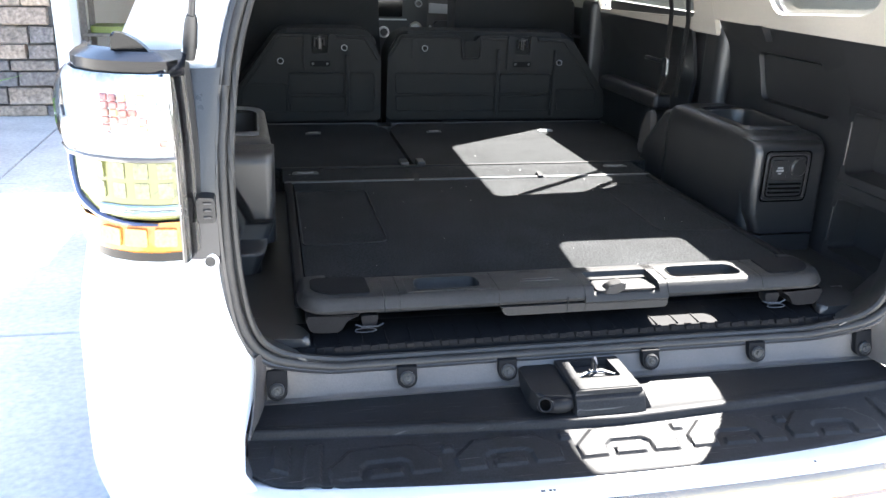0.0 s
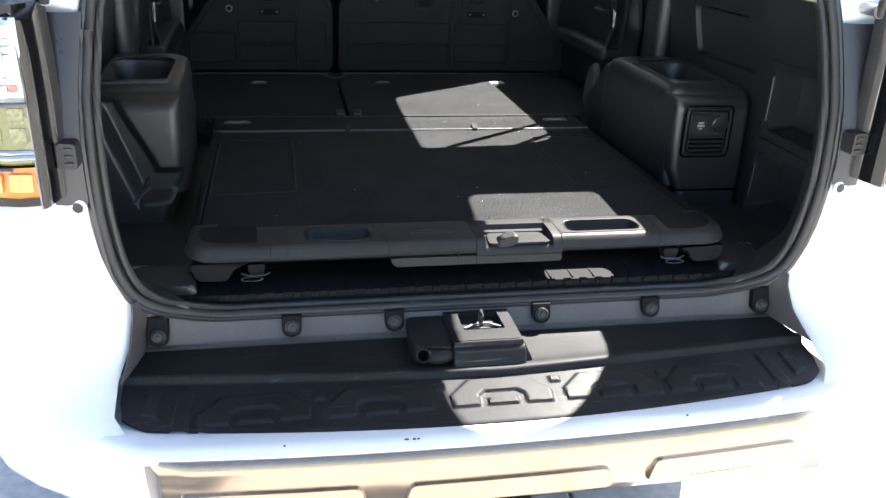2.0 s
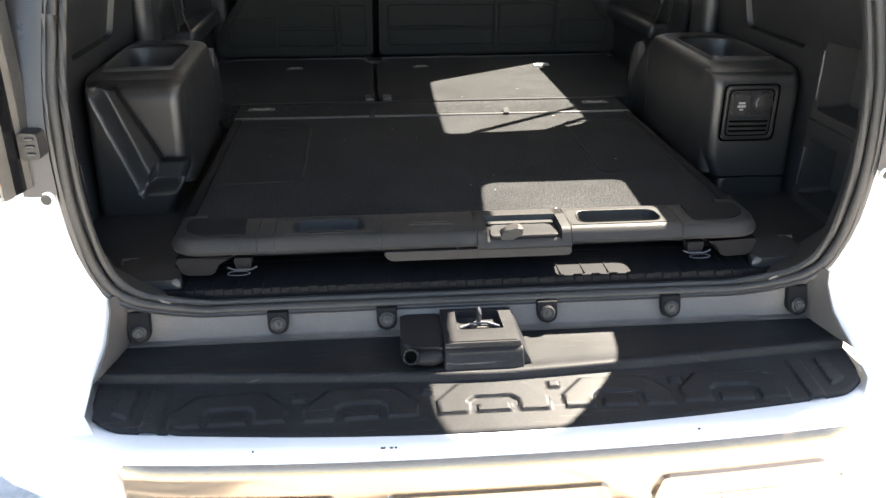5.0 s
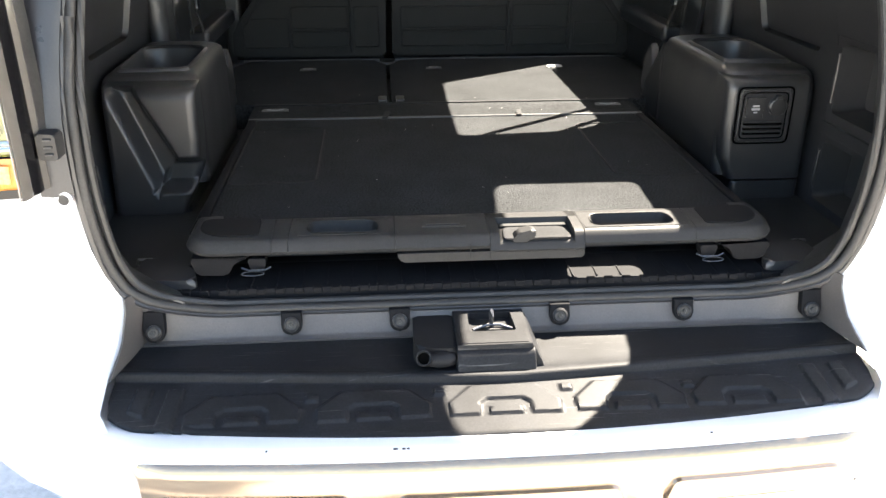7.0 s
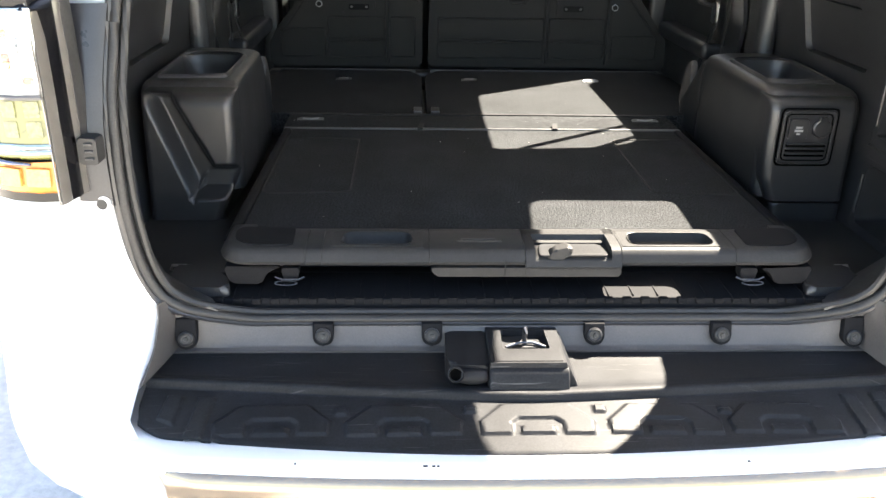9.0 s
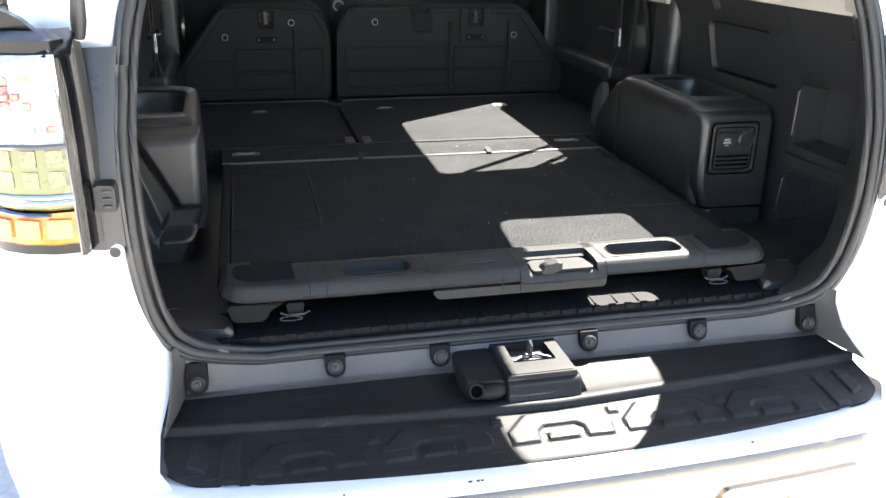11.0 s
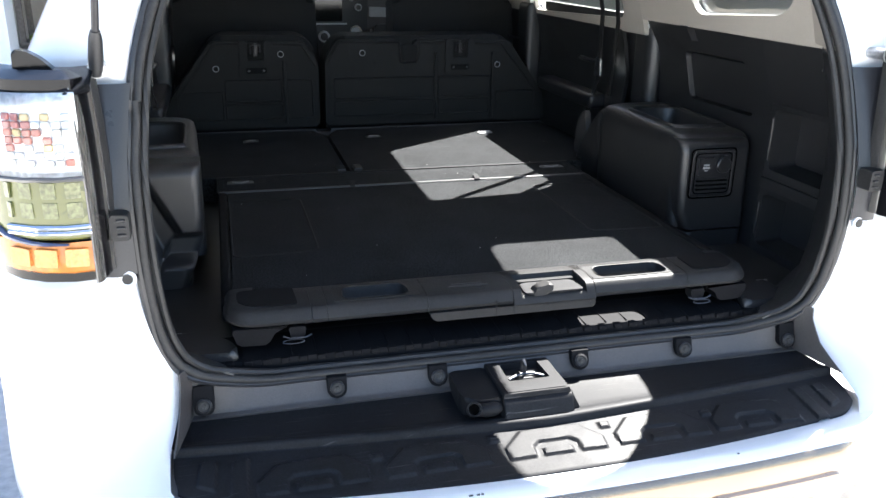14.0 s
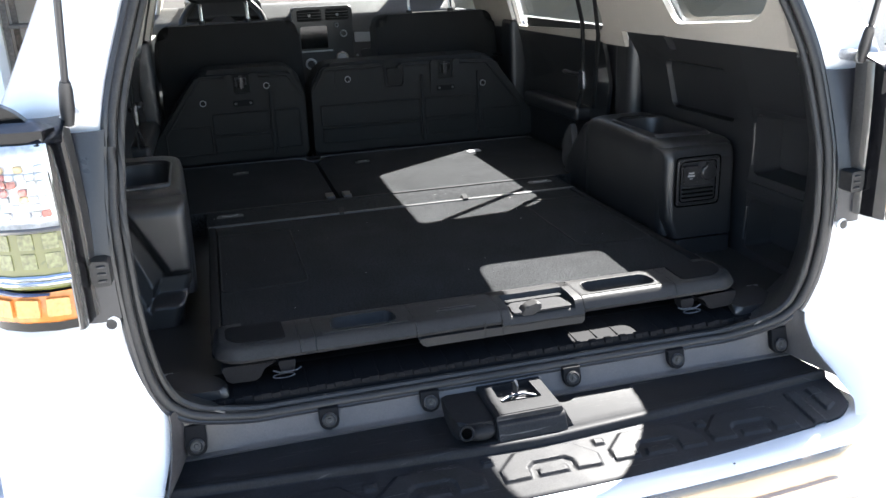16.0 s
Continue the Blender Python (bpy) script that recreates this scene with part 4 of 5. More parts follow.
    cap = part("top_cap", sheet([[(s * x, y, z) for x, y in ((0.672, -0.09 + d), (0.70, -0.112 + d), (0.76, -0.098 + d), (0.81, -0.055 + d), (0.835, 0.02 + d))] for d, z in ((0.0, 1.290), (0.010, 1.299), (0.035, 1.308), (0.075, 1.316))], 0.004), M_GLOSSBLACK, t)
    part("fin", prism(rounded([(s * 0.772, 1.298), (s * 0.770, 1.342), (s * 0.752, 1.340), (s * 0.735, 1.330), (s * 0.721, 1.316), (s * 0.714, 1.298)], 0.006), XZ, -0.055, -0.035, 0.004), M_GLOSSBLACK, cap)
    return t


for s in (-1, 1):
    tail_light(s)
    rows = []
    for z in (1.286, 1.24, 1.18, 1.12, 1.06, 1.004):
        a = ya(z)
        rows.append([(s * (xs_(z) + 0.010), a - 0.013, z), (s * (xs_(z) + 0.022), a - 0.020, z), (s * 0.672, a - 0.024, z), (s * 0.69, a - 0.02, z)])
    gut = thing("gutter_panel", "dark grey gutter strip between tail light and hatch seal", "body trim", "gutter strips")
    part("strip", sheet(rows, 0.003), M_DARKBODY, gut)
    part("stop_block", prism(rounded([(s * 0.645, 1.068), (s * 0.672, 1.068), (s * 0.672, 1.108), (s * 0.645, 1.106)], 0.004), XZ, -0.072, -0.04, 0.003), M_RUBBER, gut)
    for k in range(3):
        part("stop_rib", box(min(s * 0.65, s * 0.662), max(s * 0.65, s * 0.662), -0.0755, -0.071, 1.075 + 0.011 * k, 1.079 + 0.011 * k, 0.001, 1), M_SATIN, gut)
    stop = thing("bump_stop", "round rubber bump stop in a white body collar", "bump stop", "hatch bump stops")
    part("collar", lathe([(0.0125, 0.0), (0.0135, 0.006), (0.010, 0.008), (0.0085, 0.006)], (s * 0.659, -0.042, 0.998), (0, -1, 0), 20), M_WHITE, stop)
    part("plug", lathe([(0.0085, 0.0), (0.008, 0.0065), (0.004, 0.0075)], (s * 0.659, -0.042, 0.998), (0, -1, 0), 18), M_RUBBER, stop)

# ---- raised hatch and its gas struts ----
hatch = thing("rear_hatch", "raised white rear hatch with dark glass overhead", "car hatch")


def gate(u, v, w):
    return (u, 0.18 - v * 0.97, 1.80 + v * 0.20 + w)


win = rounded([(-0.50, 0.14), (0.50, 0.14), (0.55, 0.52), (-0.55, 0.52)], 0.05)
part("gate_shell", ring_plate((-0.62, 0.62, 0.02, 1.15), win, gate, 0.01, 0.06), M_WHITE, hatch)
part("gate_lining", ring_plate((-0.58, 0.58, 0.06, 1.10), win, gate, -0.012, 0.009), M_TRIM, hatch)
part("rear_glass", pane(win, gate, 0.03), M_DARKGLASS, hatch, "dark tinted rear glass", smooth=False)
for s in (-1, 1):
    strut = thing("gas_strut", "black gas strut from the body pillar to the raised hatch", "gas strut", "hatch struts")
    p0, p2 = Vector((s * 0.668, -0.035, 1.315)), Vector((s * 0.585, -0.26, 1.88))
    part("cylinder", tube([p0.lerp(p2, 0.08), p2], 0.0052, 12), M_SATIN, strut)
    part("end_socket", tube([p0 - (p2 - p0) * 0.02, p0.lerp(p2, 0.02), p0.lerp(p2, 0.07), p0.lerp(p2, 0.09)], [0.0085, 0.0105, 0.0095, 0.007], 12), M_PLASTIC, strut)
    part("ball_stud", lathe([(0.010, -0.02), (0.010, 0.02), (0.013, 0.022), (0.013, 0.028)], tuple(p0 + Vector((0, 0.03, -0.004))), (0, -1, 0), 14), M_STEEL, strut)

# ---- cargo space: floor, sill, side trims ----
def wall_x(z):
    return interp([(0.78, 0.755), (1.10, 0.768), (1.24, 0.742), (1.305, 0.705)], z)


cargo_floor = part("floor", box(-0.765, 0.765, 0.06, 1.72, 0.755, 0.785, 0.004), M_TRIM, None)
tagged(cargo_floor, "black plastic load floor under the sliding deck", "floor", kind="structure")
front_floor = part("floor", box(-0.75, 0.75, 1.73, 3.35, 0.52, 0.56, 0.01), M_CARPET, None)
tagged(front_floor, "black carpeted cabin floor", "floor", kind="structure")
sill = thing("sill_plate", "black ribbed plastic scuff plate along the hatch sill", "sill plate")
rows = [[(x, y, z) for x in (-0.56, -0.3, 0, 0.3, 0.56)] for y, z in ((0.037, 0.755), (0.037, 0.786), (0.041, 0.794), (0.060, 0.7955), (0.10, 0.7965), (0.14, 0.797), (0.15, 0.790))]
part("plate", sheet(rows, 0.004), M_TAB, sill)
for i in range(34):
    x = -0.53 + i * 0.0321
    part("rib", box(x, x + 0.016, 0.0335, 0.046, 0.786, 0.7962, 0.0015, 1), M_TAB, sill)
for i in range(24):
    x = -0.50 + i * 0.0435
    part("groove", box(x, x + 0.0022, 0.048, 0.118, 0.7935, 0.7974, 0.0004, 1), M_TAB, sill)


GROOVE = [[(0.684, 1.052), (0.726, 1.052), (0.650, 0.842), (0.606, 0.896)], [(0.634, 0.900), (0.650, 0.842), (0.53, 0.842), (0.53, 0.900)]]


def wheel_box(s, parent):
    fn = lambda u, v, w: (s * u, v, w)
    yf = 0.452 if s > 0 else 0.488
    outer = rounded([(0.556, yf), (0.765, yf), (0.768, 0.985), (0.575, 0.985)], [0.030, 0.030, 0.03, 0.12], 8)
    rim = rounded([(0.588, 0.545), (0.728, 0.532), (0.742, 0.815), (0.592, 0.805)], [0.016, 0.016, 0.06, 0.05], 8)
    cu, cv = sum(p[0] for p in rim) / len(rim), sum(p[1] for p in rim) / len(rim)
    rows = []
    for k, z in ((0.0, 0.836), (0.0, 0.90), (0.0, 1.015), (0.02, 1.030), (0.07, 1.044), (0.16, 1.056), (0.32, 1.064), (0.6, 1.068), (0.86, 1.069), (0.90, 1.0735), (0.96, 1.075), (1.0, 1.072)):
        rows.append([fn(a[0] + (b[0] - a[0]) * k, a[1] + (b[1] - a[1]) * k, z) for a, b in zip(outer, rim)])
    for k, z in ((0.035, 1.066), (0.06, 1.04), (0.09, 0.98), (0.16, 0.955), (0.9, 0.950)):
        rows.append([fn(b[0] + (cu - b[0]) * k, b[1] + (cv - b[1]) * k, z) for b in rim])
    bm = sheet(rows, 0.0, True)
    bm.verts.ensure_lookup_table()
    bm.faces.new(bm.verts[-len(rim):])
    b = part("wheel_box", bm, M_TRIM, parent)
    part("bin_rim", tube([fn(u, v, 1.0745) for u, v in rim], 0.0022, 8, True), M_SATIN, b)
    # moulded front face with a rolled edge; the left one carries a slanted recess
    rows = []
    zb = 0.834 if s > 0 else 0.786
    for j in range(81):
        v = j / 80
        z = zb + (1.056 - zb) * v
        x0 = interp([(0.78, 0.602), (0.83, 0.582), (0.88, 0.561), (0.95, 0.556), (1.06, 0.555)], z)
        x1 = interp([(0.83, 0.748), (1.06, 0.742)], z)
        row = []
        for i in range(81):
            u = i / 80
            x = x0 + (x1 - x0) * u
            y = 0.428
            for d, r in ((u * (x1 - x0), 0.020), ((1 - u) * (x1 - x0), 0.016), (1.056 - z, 0.028)):
                if d < r:
                    y += r - math.sqrt(max(0.0, r * r - (r - d) ** 2))
            if s < 0:
                y += 0.042 * max(inside(g, x, z, 0.026) for g in GROOVE)
            row.append(fn(x, y, z))
        row = [fn(x0 + 0.001, 0.50, z)] + row + [fn(x1, 0.50, z)]
        rows.append(row)
    rows.append([(p[0], 0.50, 1.058) for p in rows[-1]])
    part("front_face", sheet(rows), M_TRIM, b)
    part("wheel_box_base", prism(rounded([(0.592, 0.436), (0.752, 0.436), (0.768, 1.05), (0.585, 1.05)], 0.018), fn, 0.780, 0.826, 0.006), M_TRIM, b)
    part("rear_slope", prism([(0.95, 0.79), (0.95, 1.045), (1.00, 1.035), (1.12, 0.92), (1.17, 0.79)], lambda u, v, w: (s * w, u, v), 0.590, 0.768, 0.03, 4), M_TRIM, b)
    part("hinge_blade", prism(rounded([(1.06, 0.87), (1.17, 0.87), (1.15, 0.965), (1.10, 1.02)], 0.02, 4), lambda u, v, w: (s * w, u, v), 0.600, 0.620, 0.006, 3), M_LITGREY, b)
    return b


def side_trim(s):
    t = thing("cargo_side_trim", "moulded black plastic cargo side trim with storage bin and power sockets" if s > 0 else "moulded black plastic cargo side trim with storage bin and slanted recess", "side trim", "cargo side trims")
    fw = lambda u, v, w: (s * (wall_x(v) + w), u, v)
    upper = rounded([(0.475, 1.100), (0.772, 1.100), (0.785, 1.232), (0.50, 1.232)], 0.022, 5)
    cu, cv = 0.63, 1.165
    deep = [(cu + (u - cu) * 0.95, cv + (v - cv) * 0.90) for u, v in upper]
    part("side_wall", ring_plate((0.402, 1.75, 0.78, 1.308), upper, fw, 0.0, 0.034, deep), M_TRIM, t)
    part("recess_back", prism(deep, fw, 0.012, 0.038, 0.0), M_TRIM, t)
    for z0, z1 in ((0.785, 0.945), (0.972, 1.150)):
        hole = rounded([(0.175, z0 + 0.02), (0.385, z0 + 0.02), (0.385, z1 - 0.012), (0.175, z1 - 0.012)], 0.016, 4)
        back = [(0.28 + (u - 0.28) * 0.92, (z0 + z1) / 2 + (v - (z0 + z1) / 2) * 0.86) for u, v in hole]
        part("cubby_frame", ring_plate((0.165, 0.401, z0, z1), hole, fw, 0.0, 0.070, back), M_TRIM, t)
        part("cubby_back", prism(back, fw, 0.066, 0.074, 0.0), M_TRIM, t)
        part("rolled_edge", tube([(s * (wall_x(z) - 0.002), 0.390, z) for z in (z0 + 0.04, (z0 + z1) / 2, z1 - 0.035)], [0.003, 0.0055, 0.003], 10), M_SATIN, t)
    part("cubby_divider", prism([(0.165, 0.9455), (0.400, 0.9455), (0.400, 0.9715), (0.165, 0.9715)], fw, -0.006, 0.03, 0.003), M_TRIM, t)
    part("upper_wall", prism([(0.165, 1.1505), (0.4015, 1.1505), (0.4015, 1.308), (0.165, 1.308)], fw, 0.0, 0.012, 0.0), M_TRIM, t)
    part("rolled_edge", tube([(s * (wall_x(z) + 0.004), 0.776 + 0.1 * (z - 1.1), z) for z in (1.115, 1.165, 1.215)], [0.0025, 0.0045, 0.0025], 10), M_SATIN, t)
    rows = []
    for z in (0.79, 0.83, 0.88, 0.95, 1.05, 1.15, 1.22, 1.305):
        a, x = ya(z), xs_(z)
        rows.append([(s * (x - 0.012), a + 0.010, z), (s * (x + 0.004), a + 0.05, z), (s * min(x + 0.05, wall_x(z) - 0.01), a + 0.10, z), (s * wall_x(z), 0.19, z)])
    part("pillar_lower_cover", sheet(rows, 0.004), M_TRIM, t)
    rows = []
    for z in (1.308, 1.36, 1.45, 1.55, 1.64, 1.70):
        a, x = ya(z), xs_(z)
        rows.append([(s * (x - 0.012), a + 0.010, z), (s * (x + 0.004), a + 0.05, z), (s * min(x + 0.045, 0.70 - (z - 1.27) * 0.3), a + 0.09, z), (s * (0.705 - (z - 1.27) * 0.30), 0.205, z)])
    part("pillar_upper_cover", sheet(rows, 0.004), M_BEIGE, t, "beige pillar cover")
    b = wheel_box(s, t)
    # corner pocket foot
    part("corner_foot", prism(rounded([(0.50, 0.045), (0.60, 0.05), (0.63, 0.11), (0.60, 0.16), (0.52, 0.10)], 0.02), lambda u, v, w: (s * u, v, w), 0.782, 0.812, 0.012, 3), M_TRIM, t)
    part("tie_ring", tube([(s * 0.600, 0.152, 0.796), (s * 0.604, 0.152, 0.806), (s * 0.628, 0.152, 0.806), (s * 0.632, 0.152, 0.796)], 0.0028, 6), M_STEEL, t)
    # raised ribs and niches on the wall
    part("wall_column", prism(rounded([(0.93, 0.735), (0.95, 0.715), (1.03, 0.715), (1.05, 0.76), (0.93, 0.76)], 0.014), lambda u, v, w: (s * v, u, w), 1.05, 1.30, 0.006), M_TRIM, t)
    part("bag_hook", tube([(s * 0.70, 0.155, 1.285), (s * 0.685, 0.15, 1.275), (s * 0.685, 0.15, 1.26), (s * 0.70, 0.15, 1.255)], 0.005, 6), M_SATIN, t)
    part("belt_slot", prism(rounded([(0.70, 1.262), (0.735, 1.262), (0.735, 1.302), (0.70, 1.302)], 0.006), lambda u, v, w: (s * (wall_x(v) + w), u, v), -0.020, 0.002, 0.002), M_SATIN, t)
    if s > 0:
        panel = part("socket_panel", prism(rounded([(0.580, 0.922), (0.692, 0.922), (0.692, 1.036), (0.580, 1.036)], 0.012), XZ, 0.4200, 0.4330, 0.003), M_SATIN, b)
        rim = [(u, 0.4200, v) for u, v in rounded([(0.582, 0.924), (0.690, 0.924), (0.690, 1.034), (0.582, 1.034)], 0.012, 4)]
        part("panel_rim", tube(rim, 0.0034, 8, True), M_SATIN, panel)
        # raised black lines stand in for the shade of grooves in the panel
        part("panel_groove_shade", tube([(u + (0.0055 if u > 0.636 else -0.0055), v, z + (0.0055 if z > 0.98 else -0.0055)) for u, v, z in rim], 0.0022, 6, True), M_HOLE, panel)
        part("inner_groove_shade", tube([(u - (0.0055 if u > 0.636 else -0.0055), v - 0.001, z - (0.0055 if z > 0.98 else -0.0055)) for u, v, z in rim], 0.0014, 6, True), M_HOLE, panel)
        part("mains_socket", prism(rounded([(0.593, 0.977), (0.633, 0.977), (0.633, 1.020), (0.593, 1.020)], 0.003), XZ, 0.4120, 0.4230, 0.003), M_PLASTIC, panel)
        part("socket_print", box(0.606, 0.620, 0.4108, 0.4125, 1.000, 1.004), M_MARK, panel)
        part("socket_print", box(0.604, 0.622, 0.4108, 0.4125, 0.993, 0.9975), M_MARK, panel)
        part("socket_print", box(0.609, 0.617, 0.4108, 0.4125, 0.987, 0.990), M_MARK, panel)
        part("power_socket_cap", lathe([(0.020, 0.0), (0.020, 0.008), (0.017, 0.011), (0.004, 0.012)], (0.663, 0.4220, 0.999), (0, -1, 0), 24), M_PLASTIC, panel)
        part("cap_tab", prism(rounded([(0.654, 1.014), (0.672, 1.014), (0.670, 1.024), (0.656, 1.024)], 0.003), XZ, 0.4100, 0.4220, 0.002), M_PLASTIC, panel)
        for k in range(3):
            z = 0.938 + k * 0.0105
            # black bars proud of the panel: slot shade put into colour
            part("vent_slot_shade", prism(rounded([(0.594, z), (0.679, z), (0.677, z + 0.005), (0.594, z + 0.005)], 0.0018), XZ, 0.4165, 0.4220, 0.001), M_HOLE, panel)
            part("vent_louvre", prism(rounded([(0.594, z + 0.0055), (0.676, z + 0.0055), (0.674, z + 0.0085), (0.594, z + 0.0085)], 0.001), XZ, 0.4140, 0.4220, 0.0006), M_TRIM, panel)
    return t


for s in (-1, 1):
    side_trim(s)
    # inner door panels and the lower middle pillar
    for y0, y1, nm in ((1.10, 1.84, "rear"), (1.89, 3.05, "front")):
        d = thing("door_lining", "black moulded inner door panel", "door panel", "inner door panels")
        part("panel", sheet([[(s * x, y, z) for y in (y0, (y0 + y1) / 2, y1)] for x, z in ((0.76, 0.50), (0.745, 0.80), (0.735, 1.02), (0.745, 1.12), (0.728, 1.22), (0.715, 1.262))], 0.012), M_TRIM, d)
        part("armrest", box(min(s * 0.67, s * 0.745), max(s * 0.67, s * 0.745), y0 + 0.12, y1 - 0.14, 0.99, 1.04, 0.015, 3), M_SATIN, d)
        part("pull_handle", tube([(s * 0.715, y0 + 0.16, 1.14), (s * 0.69, y0 + 0.19, 1.145), (s * 0.69, y0 + 0.26, 1.145), (s * 0.715, y0 + 0.29, 1.14)], 0.007, 8), M_SATIN, d)
    part_p = thing("pillar_trim", "beige and black pillar cover between the side doors", "pillar trim", "pillar covers")
    part("upper_cover", sheet([[(s * (0.695 - (z - 1.27) * 0.30), y, z) for y in (1.82, 1.85, 1.93, 1.96)] for z in (1.30, 1.5, 1.70)], 0.015), M_BEIGE, part_p)
    part("lower_cover", box(min(s * 0.67, s * 0.74), max(s * 0.67, s * 0.74), 1.84, 1.96, 0.56, 1.298, 0.02, 3), M_TRIM, part_p)
    belt = thing("seat_belt", "black webbing seat belt hanging beside the pillar", "seat belt", "rear seat belts")

    def strap(pts, w, parent, nm="webbing"):
        L = [(x, y - w / 2, z) for x, y, z in pts]
        R = [(x, y + w / 2, z) for x, y, z in pts]
        part(nm, sheet([L, R], 0.0025), M_CLOTH, parent)
    strap([(s * 0.585, 1.155, 1.64), (s * 0.607, 1.178, 1.587), (s * 0.692, 1.216, 1.308), (s * 0.700, 1.225, 1.10), (s * 0.66, 1.26, 0.90)], 0.026, belt)
    strap([(s * 0.655, 1.066, 1.43), (s * 0.692, 1.10, 1.28), (s * 0.695, 1.13, 1.05)], 0.024, belt)
    part("belt_tongue", prism(rounded([(1.205, 1.10), (1.245, 1.10), (1.24, 1.16), (1.21, 1.16)], 0.005), YZ, s * 0.690, s * 0.698, 0.002), M_CHROME, belt, "bright steel belt tongue")
    part("belt_guide", box(min(s * 0.58, s * 0.60), max(s * 0.58, s * 0.60), 1.12, 1.19, 1.625, 1.66, 0.006), M_GREYTRIM, belt)

# ---- sliding cargo deck ----
deck = thing("sliding_cargo_deck", "black carpeted sliding cargo deck with moulded plastic front lip", "cargo deck")
part("carpet_top", box(-0.508, 0.508, 0.176, 0.902, 0.838, 0.860, 0.004), M_CARPET, deck, "black speckled carpet deck top")
for s in (-1, 1):
    part("side_rail", box(min(s * 0.509, s * 0.530), max(s * 0.509, s * 0.530), 0.143, 0.902, 0.826, 0.8625, 0.006, 3), M_TAB, deck)
part("rear_edge", box(-0.53, 0.53, 0.903, 0.914, 0.84, 0.8625, 0.003), M_TRIM, deck)
M_LIP = material("black_deck_lip_plastic", (0.022, 0.0216, 0.0218), 0.46, 0, 700, 0.2, bump=0.15, bump_scale=900, stain=0.12, stain_scale=9, rough_vary=0.04, spec=0.16)
LIP = [(0.211, 0.834), (0.211, 0.852), (0.205, 0.861), (0.190, 0.8655), (0.165, 0.8672), (0.132, 0.8672), (0.106, 0.8662), (0.099, 0.8625), (0.095, 0.856), (0.0895, 0.846), (0.092, 0.8395)]


def lip(x0, x1, prof=LIP):
    return prism(prof, YZ, x0, x1, 0.0)


def corner_lip(s):
    stations = [((x, 0.086), (0, 1), 1.0) for x in (0.374, 0.42, 0.470)]
    for k in range(1, 11):
        a = k * math.pi / 20
        stations.append(((0.470 + 0.06 * math.sin(a), 0.146 - 0.06 * math.cos(a)), (-math.sin(a), math.cos(a)), 0.058))
    stations.append(((0.530, 0.211), (-1, 0), 0.058))
    rows = []
    for (x, y), (nx, ny), lim in stations:
        rows.append([(s * (x + nx * min(v - 0.086, lim)), y + ny * min(v - 0.086, lim), z) for v, z in LIP])
    bm = sheet(rows, 0.0, True)
    c = part("corner_lip", bm, M_LIP, deck)
    part("corner_pad", prism(rounded([(s * 0.396, 0.114), (s * 0.470, 0.114), (s * 0.502, 0.140), (s * 0.502, 0.194), (s * 0.400, 0.194)], [0.012, 0.02, 0.03, 0.015, 0.012], 5), XY, 0.860, 0.8688, 0.0010), M_TAB, c)
    part("corner_bracket", prism(rounded([(s * 0.515, 0.834), (s * 0.505, 0.802), (s * 0.452, 0.800), (s * 0.440, 0.822), (s * 0.415, 0.834)], 0.006), XZ, 0.098, 0.150, 0.004), M_TAB, c)
    ring = part("tie_down", prism(rounded([(s * 0.388, 0.810), (s * 0.412, 0.810), (s * 0.416, 0.832), (s * 0.384, 0.832)], 0.004), XZ, 0.095, 0.12, 0.003), M_TAB, c)
    part("ring", tube([(s * (0.408 + 0.019 * math.cos(a)), 0.090 - 0.004 * math.sin(a), 0.806 - 0.0022 * math.sin(a)) for a in [k * math.pi / 8 for k in range(16)]], 0.0011, 6, True), M_DULLSTEEL, ring)
    part("ring_hook", tube([(s * 0.376, 0.090, 0.818), (s * 0.386, 0.087, 0.814), (s * 0.414, 0.087, 0.814), (s * 0.426, 0.090, 0.818)], 0.0016, 6), M_DULLSTEEL, ring)


for s in (-1, 1):
    corner_lip(s)


